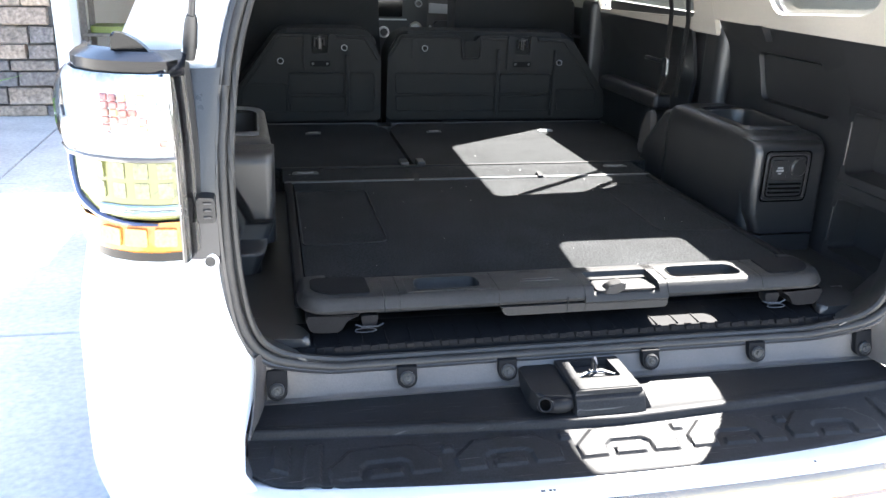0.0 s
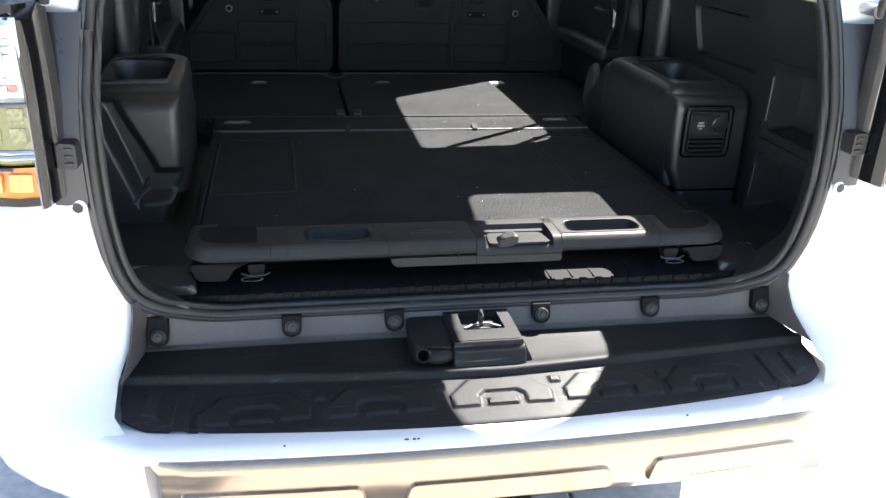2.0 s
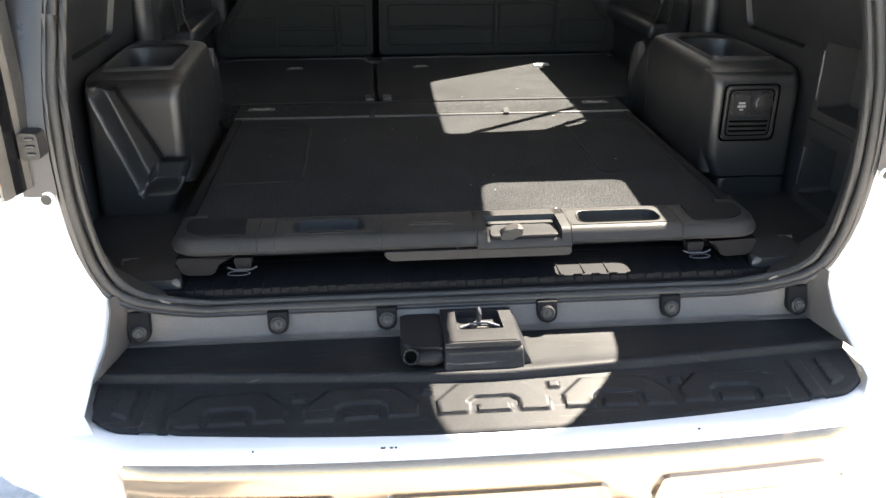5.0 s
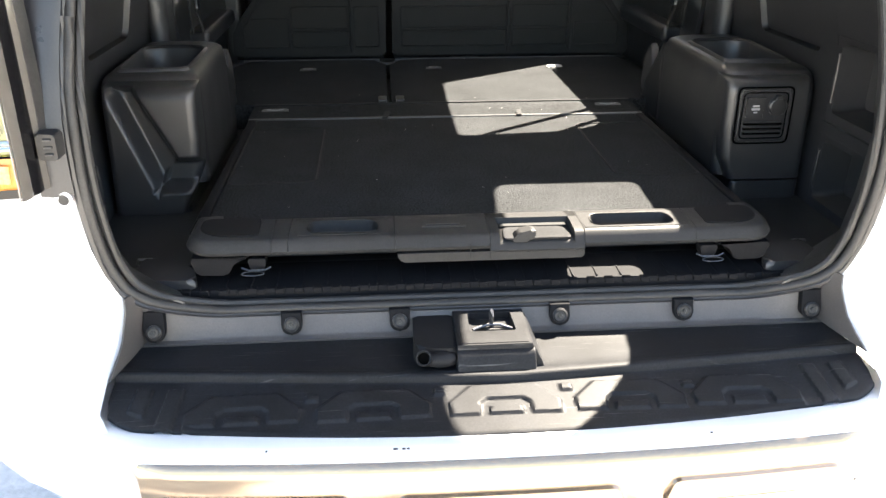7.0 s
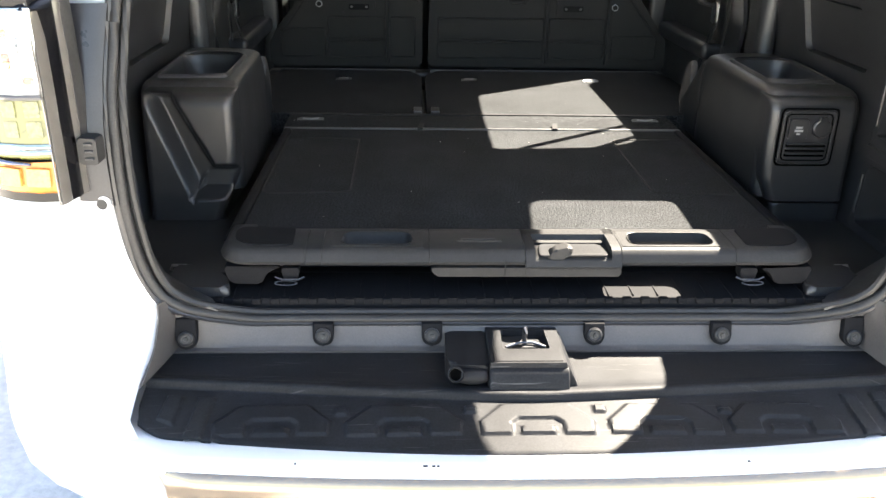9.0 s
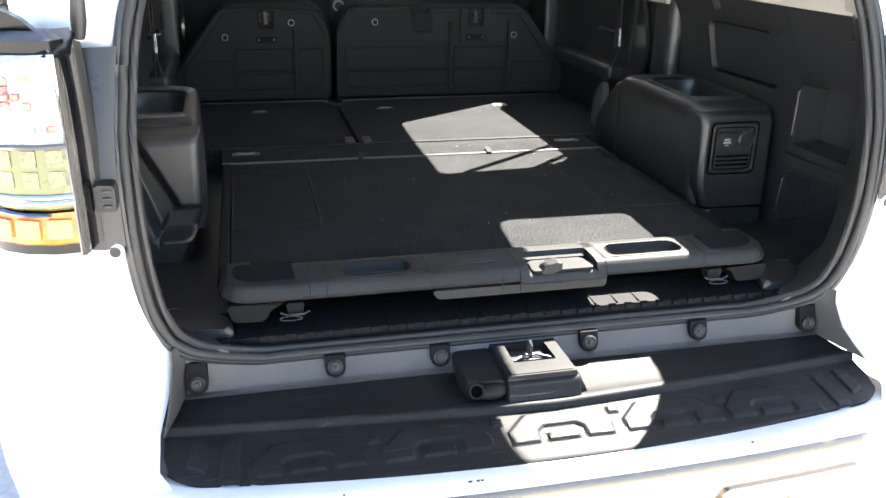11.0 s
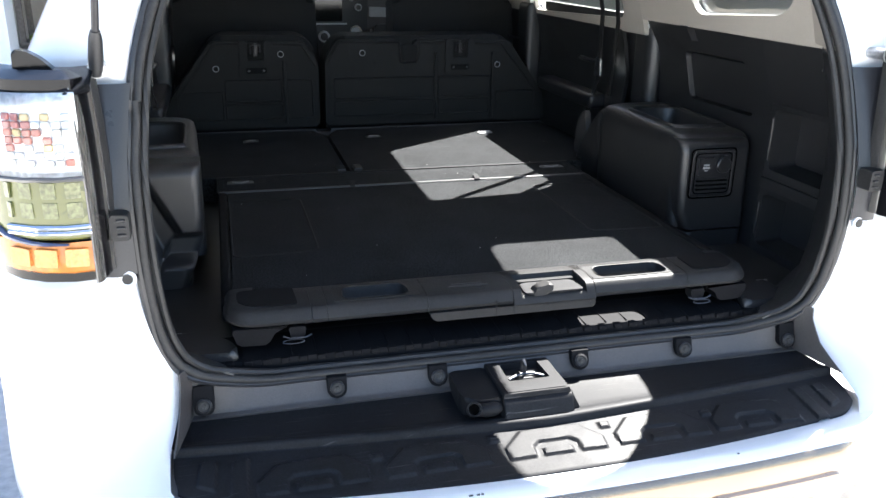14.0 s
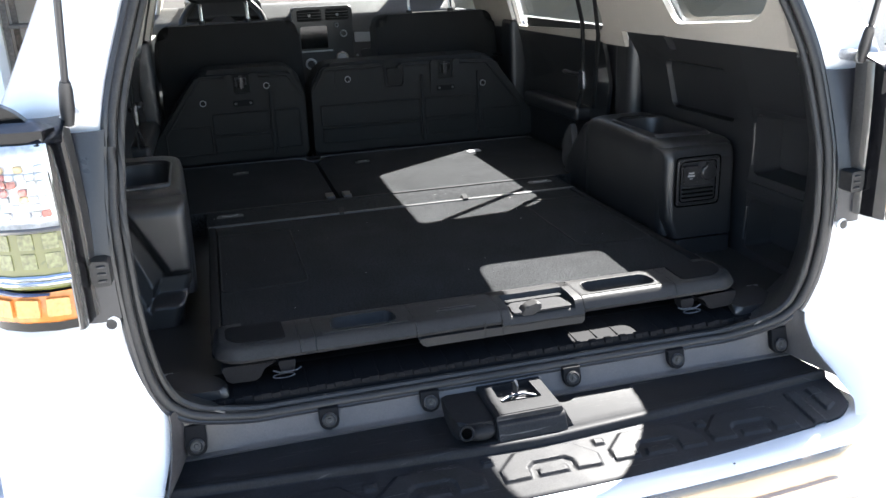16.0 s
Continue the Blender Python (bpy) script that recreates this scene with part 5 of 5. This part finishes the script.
def handle_lip(x0, x1, h0, h1):
    bm = lip(x0, h0 - 0.012)
    add_prism(bm, LIP, YZ, h1 + 0.012, x1)
    add_prism(bm, [(0.211, 0.834), (0.211, 0.852), (0.205, 0.861), (0.190, 0.8655), (0.176, 0.8668), (0.176, 0.834)], YZ, h0 - 0.012, h1 + 0.012)
    add_prism(bm, [(0.110, 0.834), (0.110, 0.8664), (0.106, 0.8662), (0.099, 0.8625), (0.095, 0.856), (0.0895, 0.846), (0.092, 0.8395)], YZ, h0 - 0.012, h1 + 0.012)
    h = part("grab_handle", bm, M_LIP, deck, "moulded grab handle in the deck lip")
    mouth = rounded([(h0 + 0.002, 0.118), (h1 - 0.004, 0.118), (h1 - 0.010, 0.170), (h0 + 0.006, 0.170)], 0.020, 6)
    part("handle_bezel", ring_plate((h0 - 0.012, h1 + 0.012, 0.110, 0.176), mouth, XY, 0.850, 0.8676), M_LIP, h)
    cu, cv = (h0 + h1) / 2, 0.142
    rows = []
    open_below = x0 > 0
    for k, dz, dy in ((1.0, 0.8676, 0.0), (1.015, 0.8695, 0.0), (0.985, 0.8690, 0.0), (0.965, 0.864, 0.0), (0.95, 0.852, -0.003), (0.92, 0.840, -0.008), (0.86, 0.8355, -0.010), (0.2, 0.835, -0.010))[:5 if open_below else 8]:
        rows.append([(cu + (u - cu) * (1 - (1 - k) * 0.55), cv + (v - cv) * k + dy, dz) for u, v in mouth])
    bm = sheet(rows, 0.0, True)
    if not open_below:
        bm.verts.ensure_lookup_table()
        bm.faces.new(bm.verts[-len(mouth):])
    part("handle_pocket", bm, M_LIP, h)
    for x in (x0, x1):
        part("handle_seam", tube([(x, y, z + 0.0004) for y, z in ((0.0895, 0.846), (0.095, 0.856), (0.099, 0.8625), (0.106, 0.8662), (0.132, 0.8672), (0.190, 0.8655))], 0.0008, 5), M_VOID, h)


part("lip_segment", lip(-0.373, -0.346), M_LIP, deck)
handle_lip(-0.345, -0.161, -0.318, -0.184)
mid = part("lip_segment", lip(-0.160, 0.004), M_LIP, deck)
part("badge_bar", box(-0.112, -0.035, 0.128, 0.134, 0.866, 0.8688, 0.0006), M_SATIN, mid)
part("badge_bar", box(-0.104, -0.045, 0.138, 0.143, 0.866, 0.8690, 0.0006), M_SATIN, mid)
handle_lip(0.173, 0.373, 0.188, 0.348)
# latch bay
bm = prism([(0.211, 0.834), (0.211, 0.852), (0.205, 0.861), (0.190, 0.8655), (0.165, 0.8672), (0.160, 0.853), (0.098, 0.853), (0.090, 0.847), (0.086, 0.838), (0.090, 0.830)], YZ, 0.005, 0.172)
bay = part("latch_bay", bm, M_LIP, deck)
part("bay_cheek", prism(LIP, YZ, 0.005, 0.022), M_LIP, bay)
part("bay_cheek", prism(LIP, YZ, 0.155, 0.172), M_LIP, bay)
# a solid black strip paints the shade at the back of the bay
part("bay_shadow_gap", box(0.026, 0.150, 0.148, 0.1605, 0.853, 0.858, 0.001), M_VOID, bay)
part("bay_tray", prism(rounded([(0.028, 0.095), (0.150, 0.095), (0.142, 0.146), (0.034, 0.146)], 0.01), XY, 0.853, 0.8565, 0.001), M_PAD, bay)
part("release_lever", prism(rounded([(0.042, 0.850), (0.076, 0.850), (0.088, 0.866), (0.080, 0.873), (0.054, 0.867)], 0.005), XZ, 0.092, 0.116, 0.005, 3), M_LIP, bay, "black deck release lever")
part("lower_valance", prism(rounded([(-0.160, 0.836), (0.172, 0.836), (0.172, 0.819), (-0.150, 0.819)], 0.004), XZ, 0.088, 0.108, 0.004), M_LIP, deck)
for x in (0.004, -0.031):
    part("valance_seam", box(x, x + 0.0016, 0.0865, 0.09, 0.821, 0.85), M_VOID, deck)
part("undertray", box(-0.49, 0.49, 0.18, 0.88, 0.787, 0.834, 0.01), M_LIP, deck)
for s in (-1, 1):
    pts = rounded([(s * 0.32, 0.402), (s * 0.503, 0.392), (s * 0.505, 0.815), (s * 0.323, 0.81)], 0.02, 4)
    part("hatch_seam", tube([(x, y, 0.8605) for x, y in pts], 0.0022, 5, True), M_VOID, deck)

# the lip stands a little proud of the carpet and reaches back over the sill
for ob in deck.children:
    if ob.name.split(".")[0] in ("corner_lip", "grab_handle", "lip_segment", "latch_bay", "lower_valance", "valance_seam"):
        ob.location = (0, -0.036, 0.011)

flap = thing("hinged_floor_flap", "black carpeted hinged flap between deck and folded seats", "floor flap")
part("flap_board", box(-0.535, 0.535, 0.918, 1.058, 0.835, 0.859, 0.003), M_CARPET, flap)
part("edge_strip", box(-0.535, 0.535, 1.0585, 1.068, 0.835, 0.862, 0.002), M_PAD, flap)
for x, y in ((-0.47, 1.005), (0.46, 1.01)):
    f = part("finger_pull", prism(rounded([(x - 0.038, y - 0.016), (x + 0.038, y - 0.016), (x + 0.034, y + 0.016), (x - 0.034, y + 0.016)], 0.010), XY, 0.856, 0.8612, 0.001), M_SATIN, flap)
    part("pull_ring", tube([(x - 0.022, y, 0.8625), (x, y - 0.010, 0.8625), (x + 0.022, y, 0.8625)], 0.0018, 6), M_GREYTRIM, f)
for x in (0.19, -0.17):
    part("pull_tab", prism(rounded([(x - 0.008, 0.895), (x + 0.006, 0.895), (x + 0.014, 0.950), (x + 0.0, 0.950)], 0.003), XY, 0.8595, 0.8665, 0.001), M_CLOTH, flap)

for x0, x1, lab in ((-0.675, -0.160, "narrow"), (-0.148, 0.705, "wide")):
    sb = thing("folded_seat_back", "folded flat rear seat back with black carpet, the %s section" % lab, "seat back", "folded rear seat backs")
    part("back_shell", prism(rounded([(x0, 1.072), (x1, 1.072), (x1, 1.60), (x1 - 0.05, 1.70), (x0 + 0.05, 1.70), (x0, 1.60)], 0.02), XY, 0.79, 0.860, 0.010, 3), M_CARPET, sb)
    part("edge_piping", box(x0 + 0.02, x1 - 0.02, 1.692, 1.702, 0.846, 0.8625, 0.003), M_PLASTIC, sb)
    for hx in ((-0.42,) if x0 < -0.5 else (0.0, 0.411)):
        hk = part("anchor_plate", prism(rounded([(hx - 0.026, 1.512), (hx + 0.026, 1.520), (hx + 0.026, 1.553), (hx - 0.026, 1.545)], 0.005), XY, 0.858, 0.8625, 0.001), M_MARK if hx > 0.3 else M_SATIN, sb)
        part("anchor_bar", tube([(hx - 0.016, 1.533, 0.8645), (hx + 0.016, 1.535, 0.8645)], 0.0022, 6), M_STEEL, hk)
    bxx = -0.175 if x0 < -0.5 else -0.125
    part("buckle_tab", box(bxx - 0.012, bxx + 0.012, 1.074, 1.125, 0.858, 0.868, 0.003), M_SATIN, sb)
part_h = thing("seat_hinge_cover", "black plastic hinge cover across the seat fold", "hinge cover")
part("cover", box(-0.70, 0.72, 1.705, 1.768, 0.80, 0.852, 0.012, 3), M_PLASTIC, part_h)
part("clip_cover", box(0.07, 0.17, 1.710, 1.735, 0.852, 0.862, 0.004), M_PAD, part_h)

# ---- tumbled rear seat cushions with latches ----
def bolt(x, z, parent):
    b = part("bolt", lathe([(0.0115, 0.0), (0.0115, 0.005), (0.0098, 0.006), (0.0092, 0.005)], (x, 1.775, z), (0, -1, 0), 18), M_GREYTRIM, parent)
    part("bolt_socket", lathe([(0.0092, 0.0), (0.0085, 0.0056)], (x, 1.775, z), (0, -1, 0), 14), M_VOID, b)


def latch(x, parent):
    l = part("latch_plate", prism(rounded([(x - 0.058, 1.045), (x + 0.058, 1.045), (x + 0.056, 1.170), (x + 0.030, 1.170), (x + 0.030, 1.10), (x - 0.030, 1.10), (x - 0.030, 1.170), (x - 0.056, 1.170)], 0.006), XZ, 1.768, 1.784, 0.003), M_SEATBACK, parent, "black pressed latch plate")
    # black block in place of a pocket, its inner shade given as colour
    part("latch_pocket_shade", box(x - 0.029, x + 0.029, 1.776, 1.79, 1.102, 1.168, 0.002), M_VOID, l)
    part("latch_jaw", tube([(x - 0.018, 1.772, 1.125), (x - 0.018, 1.768, 1.155), (x + 0.016, 1.768, 1.155), (x + 0.016, 1.772, 1.130)], 0.004, 6), M_DULLSTEEL, l)
    part("latch_pawl", box(x - 0.006, x + 0.006, 1.765, 1.776, 1.118, 1.162, 0.002), M_SATIN, l)
    part("latch_tag", prism(rounded([(x - 0.036, 1.056), (x + 0.036, 1.056), (x + 0.036, 1.076), (x - 0.036, 1.076)], 0.006), XZ, 1.764, 1.770, 0.002), M_TAB, l)
    for k in (-1, 1):
        part("tag_rivet", lathe([(0.005, 0), (0.004, 0.003)], (x + 0.026 * k, 1.765, 1.066), (0, -1, 0), 10), M_DULLSTEEL, l)


def embossed(x0, x1, z0, z1, parent):
    part("pressed_rim", tube([(x, 1.7765, z) for x, z in rounded([(x0, z0), (x1, z0), (x1, z1), (x0, z1)], 0.010, 3)], 0.0035, 6, True), M_SEATBACK, parent)


cl = thing("tumbled_seat_cushion", "rear seat cushion tipped upright with charcoal base, narrow section", "seat cushion", "rear seat cushions")
part("base_panel", prism(rounded([(-0.70, 0.858), (-0.157, 0.858), (-0.155, 1.085), (-0.205, 1.165), (-0.530, 1.168), (-0.70, 0.940)], 0.012), XZ, 1.778, 1.81, 0.008, 3), M_SEATBACK, cl)
part("cushion", prism(rounded([(-0.695, 0.80), (-0.165, 0.80), (-0.165, 1.15), (-0.215, 1.185), (-0.52, 1.185), (-0.695, 0.96)], 0.03), XZ, 1.811, 1.98, 0.03, 3), M_CLOTH, cl)
embossed(-0.66, -0.50, 0.89, 0.99, cl)
embossed(-0.49, -0.29, 0.89, 0.945, cl)
embossed(-0.49, -0.29, 0.955, 1.03, cl)
embossed(-0.27, -0.18, 0.89, 1.03, cl)
part("vertical_rib", box(-0.285, -0.272, 1.770, 1.782, 0.87, 1.10, 0.004), M_SEATBACK, cl)
part("handle_recess", prism(rounded([(-0.335, 1.095), (-0.195, 1.095), (-0.215, 1.150), (-0.335, 1.150)], 0.01), XZ, 1.772, 1.782, 0.003), M_SEATBACK, cl)
part("top_rim", tube([(-0.655, 1.7765, 0.97), (-0.522, 1.7765, 1.157), (-0.440, 1.7765, 1.158)], 0.0045, 8), M_SEATBACK, cl)
part("top_rim", tube([(-0.318, 1.7765, 1.158), (-0.215, 1.7765, 1.155), (-0.168, 1.7765, 1.080)], 0.0045, 8), M_SEATBACK, cl)
latch(-0.378, cl)
bolt(-0.518, 1.074, cl)
bolt(-0.290, 1.122, cl)
cr = thing("tumbled_seat_cushion", "rear seat cushion tipped upright with charcoal base, wide section", "seat cushion", "rear seat cushions")
part("base_panel", prism(rounded([(-0.135, 0.858), (0.735, 0.858), (0.735, 0.945), (0.575, 1.160), (0.204, 1.168), (0.192, 1.112), (0.150, 1.112), (0.135, 1.170), (-0.082, 1.168), (-0.130, 1.095)], 0.012), XZ, 1.778, 1.81, 0.008, 3), M_SEATBACK, cr)
part("cushion", prism(rounded([(-0.13, 0.80), (0.73, 0.80), (0.73, 0.96), (0.565, 1.18), (-0.08, 1.18), (-0.13, 1.10)], 0.03), XZ, 1.811, 1.98, 0.03, 3), M_CLOTH, cr)
embossed(-0.10, 0.28, 0.89, 0.945, cr)
embossed(-0.10, 0.28, 0.955, 1.03, cr)
embossed(0.30, 0.50, 0.89, 0.945, cr)
embossed(0.30, 0.50, 0.955, 1.03, cr)
embossed(0.53, 0.69, 0.89, 0.97, cr)
for x in (0.288, 0.512):
    part("vertical_rib", box(x - 0.006, x + 0.006, 1.770, 1.782, 0.87, 1.12, 0.004), M_SEATBACK, cr)
part("bolt_recess", prism(rounded([(-0.045, 1.085), (0.055, 1.085), (0.050, 1.155), (-0.040, 1.155)], 0.008), XZ, 1.774, 1.782, 0.003), M_SEATBACK, cr)
# black inlay standing proud; it paints the shade of a recessed slot
slot = part("slot_shade_inlay", prism(rounded([(0.158, 1.092), (0.208, 1.092), (0.212, 1.150), (0.154, 1.150)], 0.008), XZ, 1.773, 1.782, 0.002), M_VOID, cr)
part("slot_rim", tube([(0.148, 1.7755, 1.160), (0.150, 1.7755, 1.092), (0.158, 1.7755, 1.083), (0.208, 1.7755, 1.083), (0.217, 1.7755, 1.092), (0.219, 1.7755, 1.160)], 0.0045, 8), M_SEATBACK, slot)
part("top_rim", tube([(-0.122, 1.7765, 1.09), (-0.080, 1.7765, 1.158), (0.140, 1.7765, 1.160)], 0.0045, 8), M_SEATBACK, cr)
part("top_rim", tube([(0.226, 1.7765, 1.158), (0.318, 1.7765, 1.157)], 0.0045, 8), M_SEATBACK, cr)
part("top_rim", tube([(0.440, 1.7765, 1.155), (0.545, 1.7765, 1.150), (0.690, 1.7765, 0.965)], 0.0045, 8), M_SEATBACK, cr)
latch(0.379, cr)
bolt(0.006, 1.122, cr)
bolt(0.529, 1.072, cr)

# ---- front seats ----
def front_seat(cx, x0, x1):
    t = thing("front_seat", "black cloth front seat with raised head restraint", "car seat", "front seats")
    fn = lambda u, v, w: (u, w + (v - 0.6) * 0.16, v)
    part("backrest", prism(rounded([(x0 + 0.02, 0.62), (x1 - 0.02, 0.62), (x1, 0.9), (x1 - 0.012, 1.325), (x0 + 0.012, 1.325), (x0, 0.9)], [0.02, 0.02, 0.05, 0.05, 0.05, 0.05], 5), fn, 2.02, 2.17, 0.035, 4), M_CLOTH, t)
    part("seat_base", box(x0 + 0.02, x1 - 0.02, 2.12, 2.62, 0.56, 0.80, 0.05, 3), M_CLOTH, t)
    h = part("head_restraint", prism(rounded([(cx - 0.145, 1.405), (cx + 0.145, 1.405), (cx + 0.13, 1.60), (cx - 0.13, 1.60)], 0.05, 5), fn, 2.05, 2.15, 0.03, 4), M_CLOTH, t)
    for k in (-1, 1):
        part("post", tube([fn(cx + 0.09 * k, 1.30, 2.10), fn(cx + 0.09 * k, 1.42, 2.10)], 0.007, 10), M_CHROME, h)
        part("post_collar", tube([fn(cx + 0.09 * k, 1.322, 2.10), fn(cx + 0.09 * k, 1.336, 2.10)], 0.014, 10), M_SATIN, h)


front_seat(-0.40, -0.675, -0.112)
front_seat(0.445, 0.182, 0.712)

# ---- dashboard ----
dash = thing("dashboard", "black moulded dashboard with centre screen and silver accents", "dashboard")
# black body given the lighter grey in place of sun on its top
part("dash_body", prism(rounded([(2.90, 0.80), (2.83, 1.10), (2.83, 1.30), (2.90, 1.375), (3.10, 1.36), (3.34, 1.24), (3.34, 0.80)], 0.02), YZ, -0.74, 0.74, 0.01), M_LITGREY, dash)
stack = part("console_fascia", prism(rounded([(-0.075, 0.98), (0.195, 0.98), (0.205, 1.35), (-0.085, 1.35)], 0.02), XZ, 2.785, 2.86, 0.008, 3), M_SATIN, dash)
part("screen", prism(rounded([(-0.050, 1.158), (0.078, 1.158), (0.078, 1.262), (-0.050, 1.262)], 0.006), XZ, 2.779, 2.787, 0.002), M_SCREEN, stack, "dark glossy screen")
part("accent_strip", box(-0.05, 0.10, 2.780, 2.786, 1.142, 1.149, 0.001), M_GREYTRIM, stack)
for x0, x1 in ((-0.06, 0.055), (0.075, 0.185)):
    v = part("air_vent", prism(rounded([(x0, 1.285), (x1, 1.285), (x1, 1.338), (x0, 1.338)], 0.008), XZ, 2.778, 2.79, 0.003), M_VOID, stack)
    for k in range(3):
        part("slat", box(x0 + 0.004, x1 - 0.004, 2.774, 2.782, 1.296 + 0.013 * k, 1.300 + 0.013 * k, 0.001, 1), M_TRIM, v)
    part("vent_tab", box((x0 + x1) / 2 - 0.006, (x0 + x1) / 2 + 0.006, 2.770, 2.778, 1.305, 1.317, 0.002), M_GREYTRIM, v)
for x, z, r in ((0.140, 1.108, 0.034), (-0.012, 1.087, 0.027), (0.155, 1.222, 0.017), (0.125, 1.262, 0.010)):
    k = part("knob", lathe([(r, 0.0), (r, 0.016), (r * 0.9, 0.022), (r * 0.72, 0.022), (r * 0.7, 0.016)], (x, 2.786, z), (0, -1, 0), 26), M_CHROME if r > 0.03 else M_GREYTRIM, stack, "silver rotary knob")
    part("knob_face", lathe([(r * 0.68, 0.014), (r * 0.66, 0.019), (r * 0.2, 0.020)], (x, 2.786, z), (0, -1, 0), 22), M_GREYTRIM if r > 0.03 else M_SATIN, k)
part("start_button", lathe([(0.007, 0), (0.006, 0.005)], (0.225, 2.83, 1.11), (0, -1, 0), 12), M_GREYTRIM, dash)
part("silver_inlay", prism(rounded([(0.215, 1.175), (0.70, 1.165), (0.70, 1.195), (0.215, 1.222)], 0.006), XZ, 2.818, 2.835, 0.003), M_GREYTRIM, dash)
part("glove_lid", prism(rounded([(0.24, 0.90), (0.70, 0.90), (0.70, 1.14), (0.24, 1.14)], 0.02), XZ, 2.815, 2.84, 0.006), M_TRIM, dash)
part("instrument_hood", prism(rounded([(2.76, 1.32), (2.78, 1.40), (2.92, 1.425), (3.02, 1.37), (2.95, 1.30)], 0.02), YZ, -0.56, -0.22, 0.012), M_SATIN, dash)
console = thing("centre_console", "black centre console with gear lever between front seats", "console")
part("console_body", prism(rounded([(-0.085, 0.56), (0.155, 0.56), (0.15, 0.90), (-0.08, 0.90)], 0.03), XZ, 2.05, 2.80, 0.02, 3), M_SATIN, console)
part("gear_lever", tube([(0.03, 2.62, 0.89), (0.03, 2.60, 1.02)], 0.010, 8), M_CHROME, console)
part("gear_knob", lathe([(0.015, 0), (0.024, 0.02), (0.026, 0.05), (0.016, 0.065)], (0.03, 2.60, 1.01), (0, 0, 1), 16), M_SATIN, console)
wheel_t = thing("steering_wheel", "black leather steering wheel with silver spokes", "steering wheel")
c0, up, right = Vector((-0.40, 2.70, 1.26)), Vector((0, 0.42, 0.91)).normalized(), Vector((1, 0, 0))
part("rim", tube([c0 + right * (0.19 * math.cos(a)) + up * (0.19 * math.sin(a)) for a in [i * 2 * math.pi / 36 for i in range(36)]], 0.015, 10, True), M_SATIN, wheel_t)
part("hub", lathe([(0.075, -0.02), (0.08, 0.01), (0.06, 0.035)], tuple(c0), tuple(-right.cross(up)), 20), M_SATIN, wheel_t)
for a in (0.0, math.pi, -math.pi / 2):
    d = right * math.cos(a) + up * math.sin(a)
    part("spoke", tube([c0 + d * 0.05, c0 + d * 0.185], 0.012, 8), M_GREYTRIM, wheel_t)
mirror = thing("interior_mirror", "black framed rear-view mirror hung from the windscreen", "mirror")
part("mirror_shell", prism(rounded([(-0.11, 1.55), (0.13, 1.55), (0.14, 1.61), (-0.12, 1.61)], 0.02), XZ, 2.82, 2.85, 0.01, 3), M_SATIN, mirror)
part("mirror_stem", tube([(0.01, 2.84, 1.59), (0.01, 2.90, 1.66)], 0.010, 8), M_SATIN, mirror)

# ---- stones of the garage wall ----
z, row = 0.0, 0
stone_meshes = {}
while z < 2.4:
    h = random.choice((0.10, 0.13, 0.155, 0.18))
    x = -4.55 - random.uniform(0, 0.25)
    while x < -2.40:
        w = random.choice((0.18, 0.24, 0.30, 0.36, 0.42))
        w = min(w, -2.345 - x)
        if w < 0.05:
            break
        key = (round(w, 2), h, random.randrange(3))
        if key not in stone_meshes:
            bm = box(0.006, w - 0.006, -0.05, 0.04, 0.006, h - 0.006, 0.009, 1)
            for vtx in bm.verts:
                if vtx.co.y < 0:
                    vtx.co += Vector((random.uniform(-0.004, 0.004), random.uniform(-0.014, 0.012), random.uniform(-0.004, 0.004)))
            stone_meshes[key] = mesh_from("stone", bm, M_STONE, False)
        st = new("stone", stone_meshes[key])
        st.parent = stone_wall
        st.location = (x, GY + random.uniform(-0.012, 0.010), z)
        x += w
    z += h
    row += 1
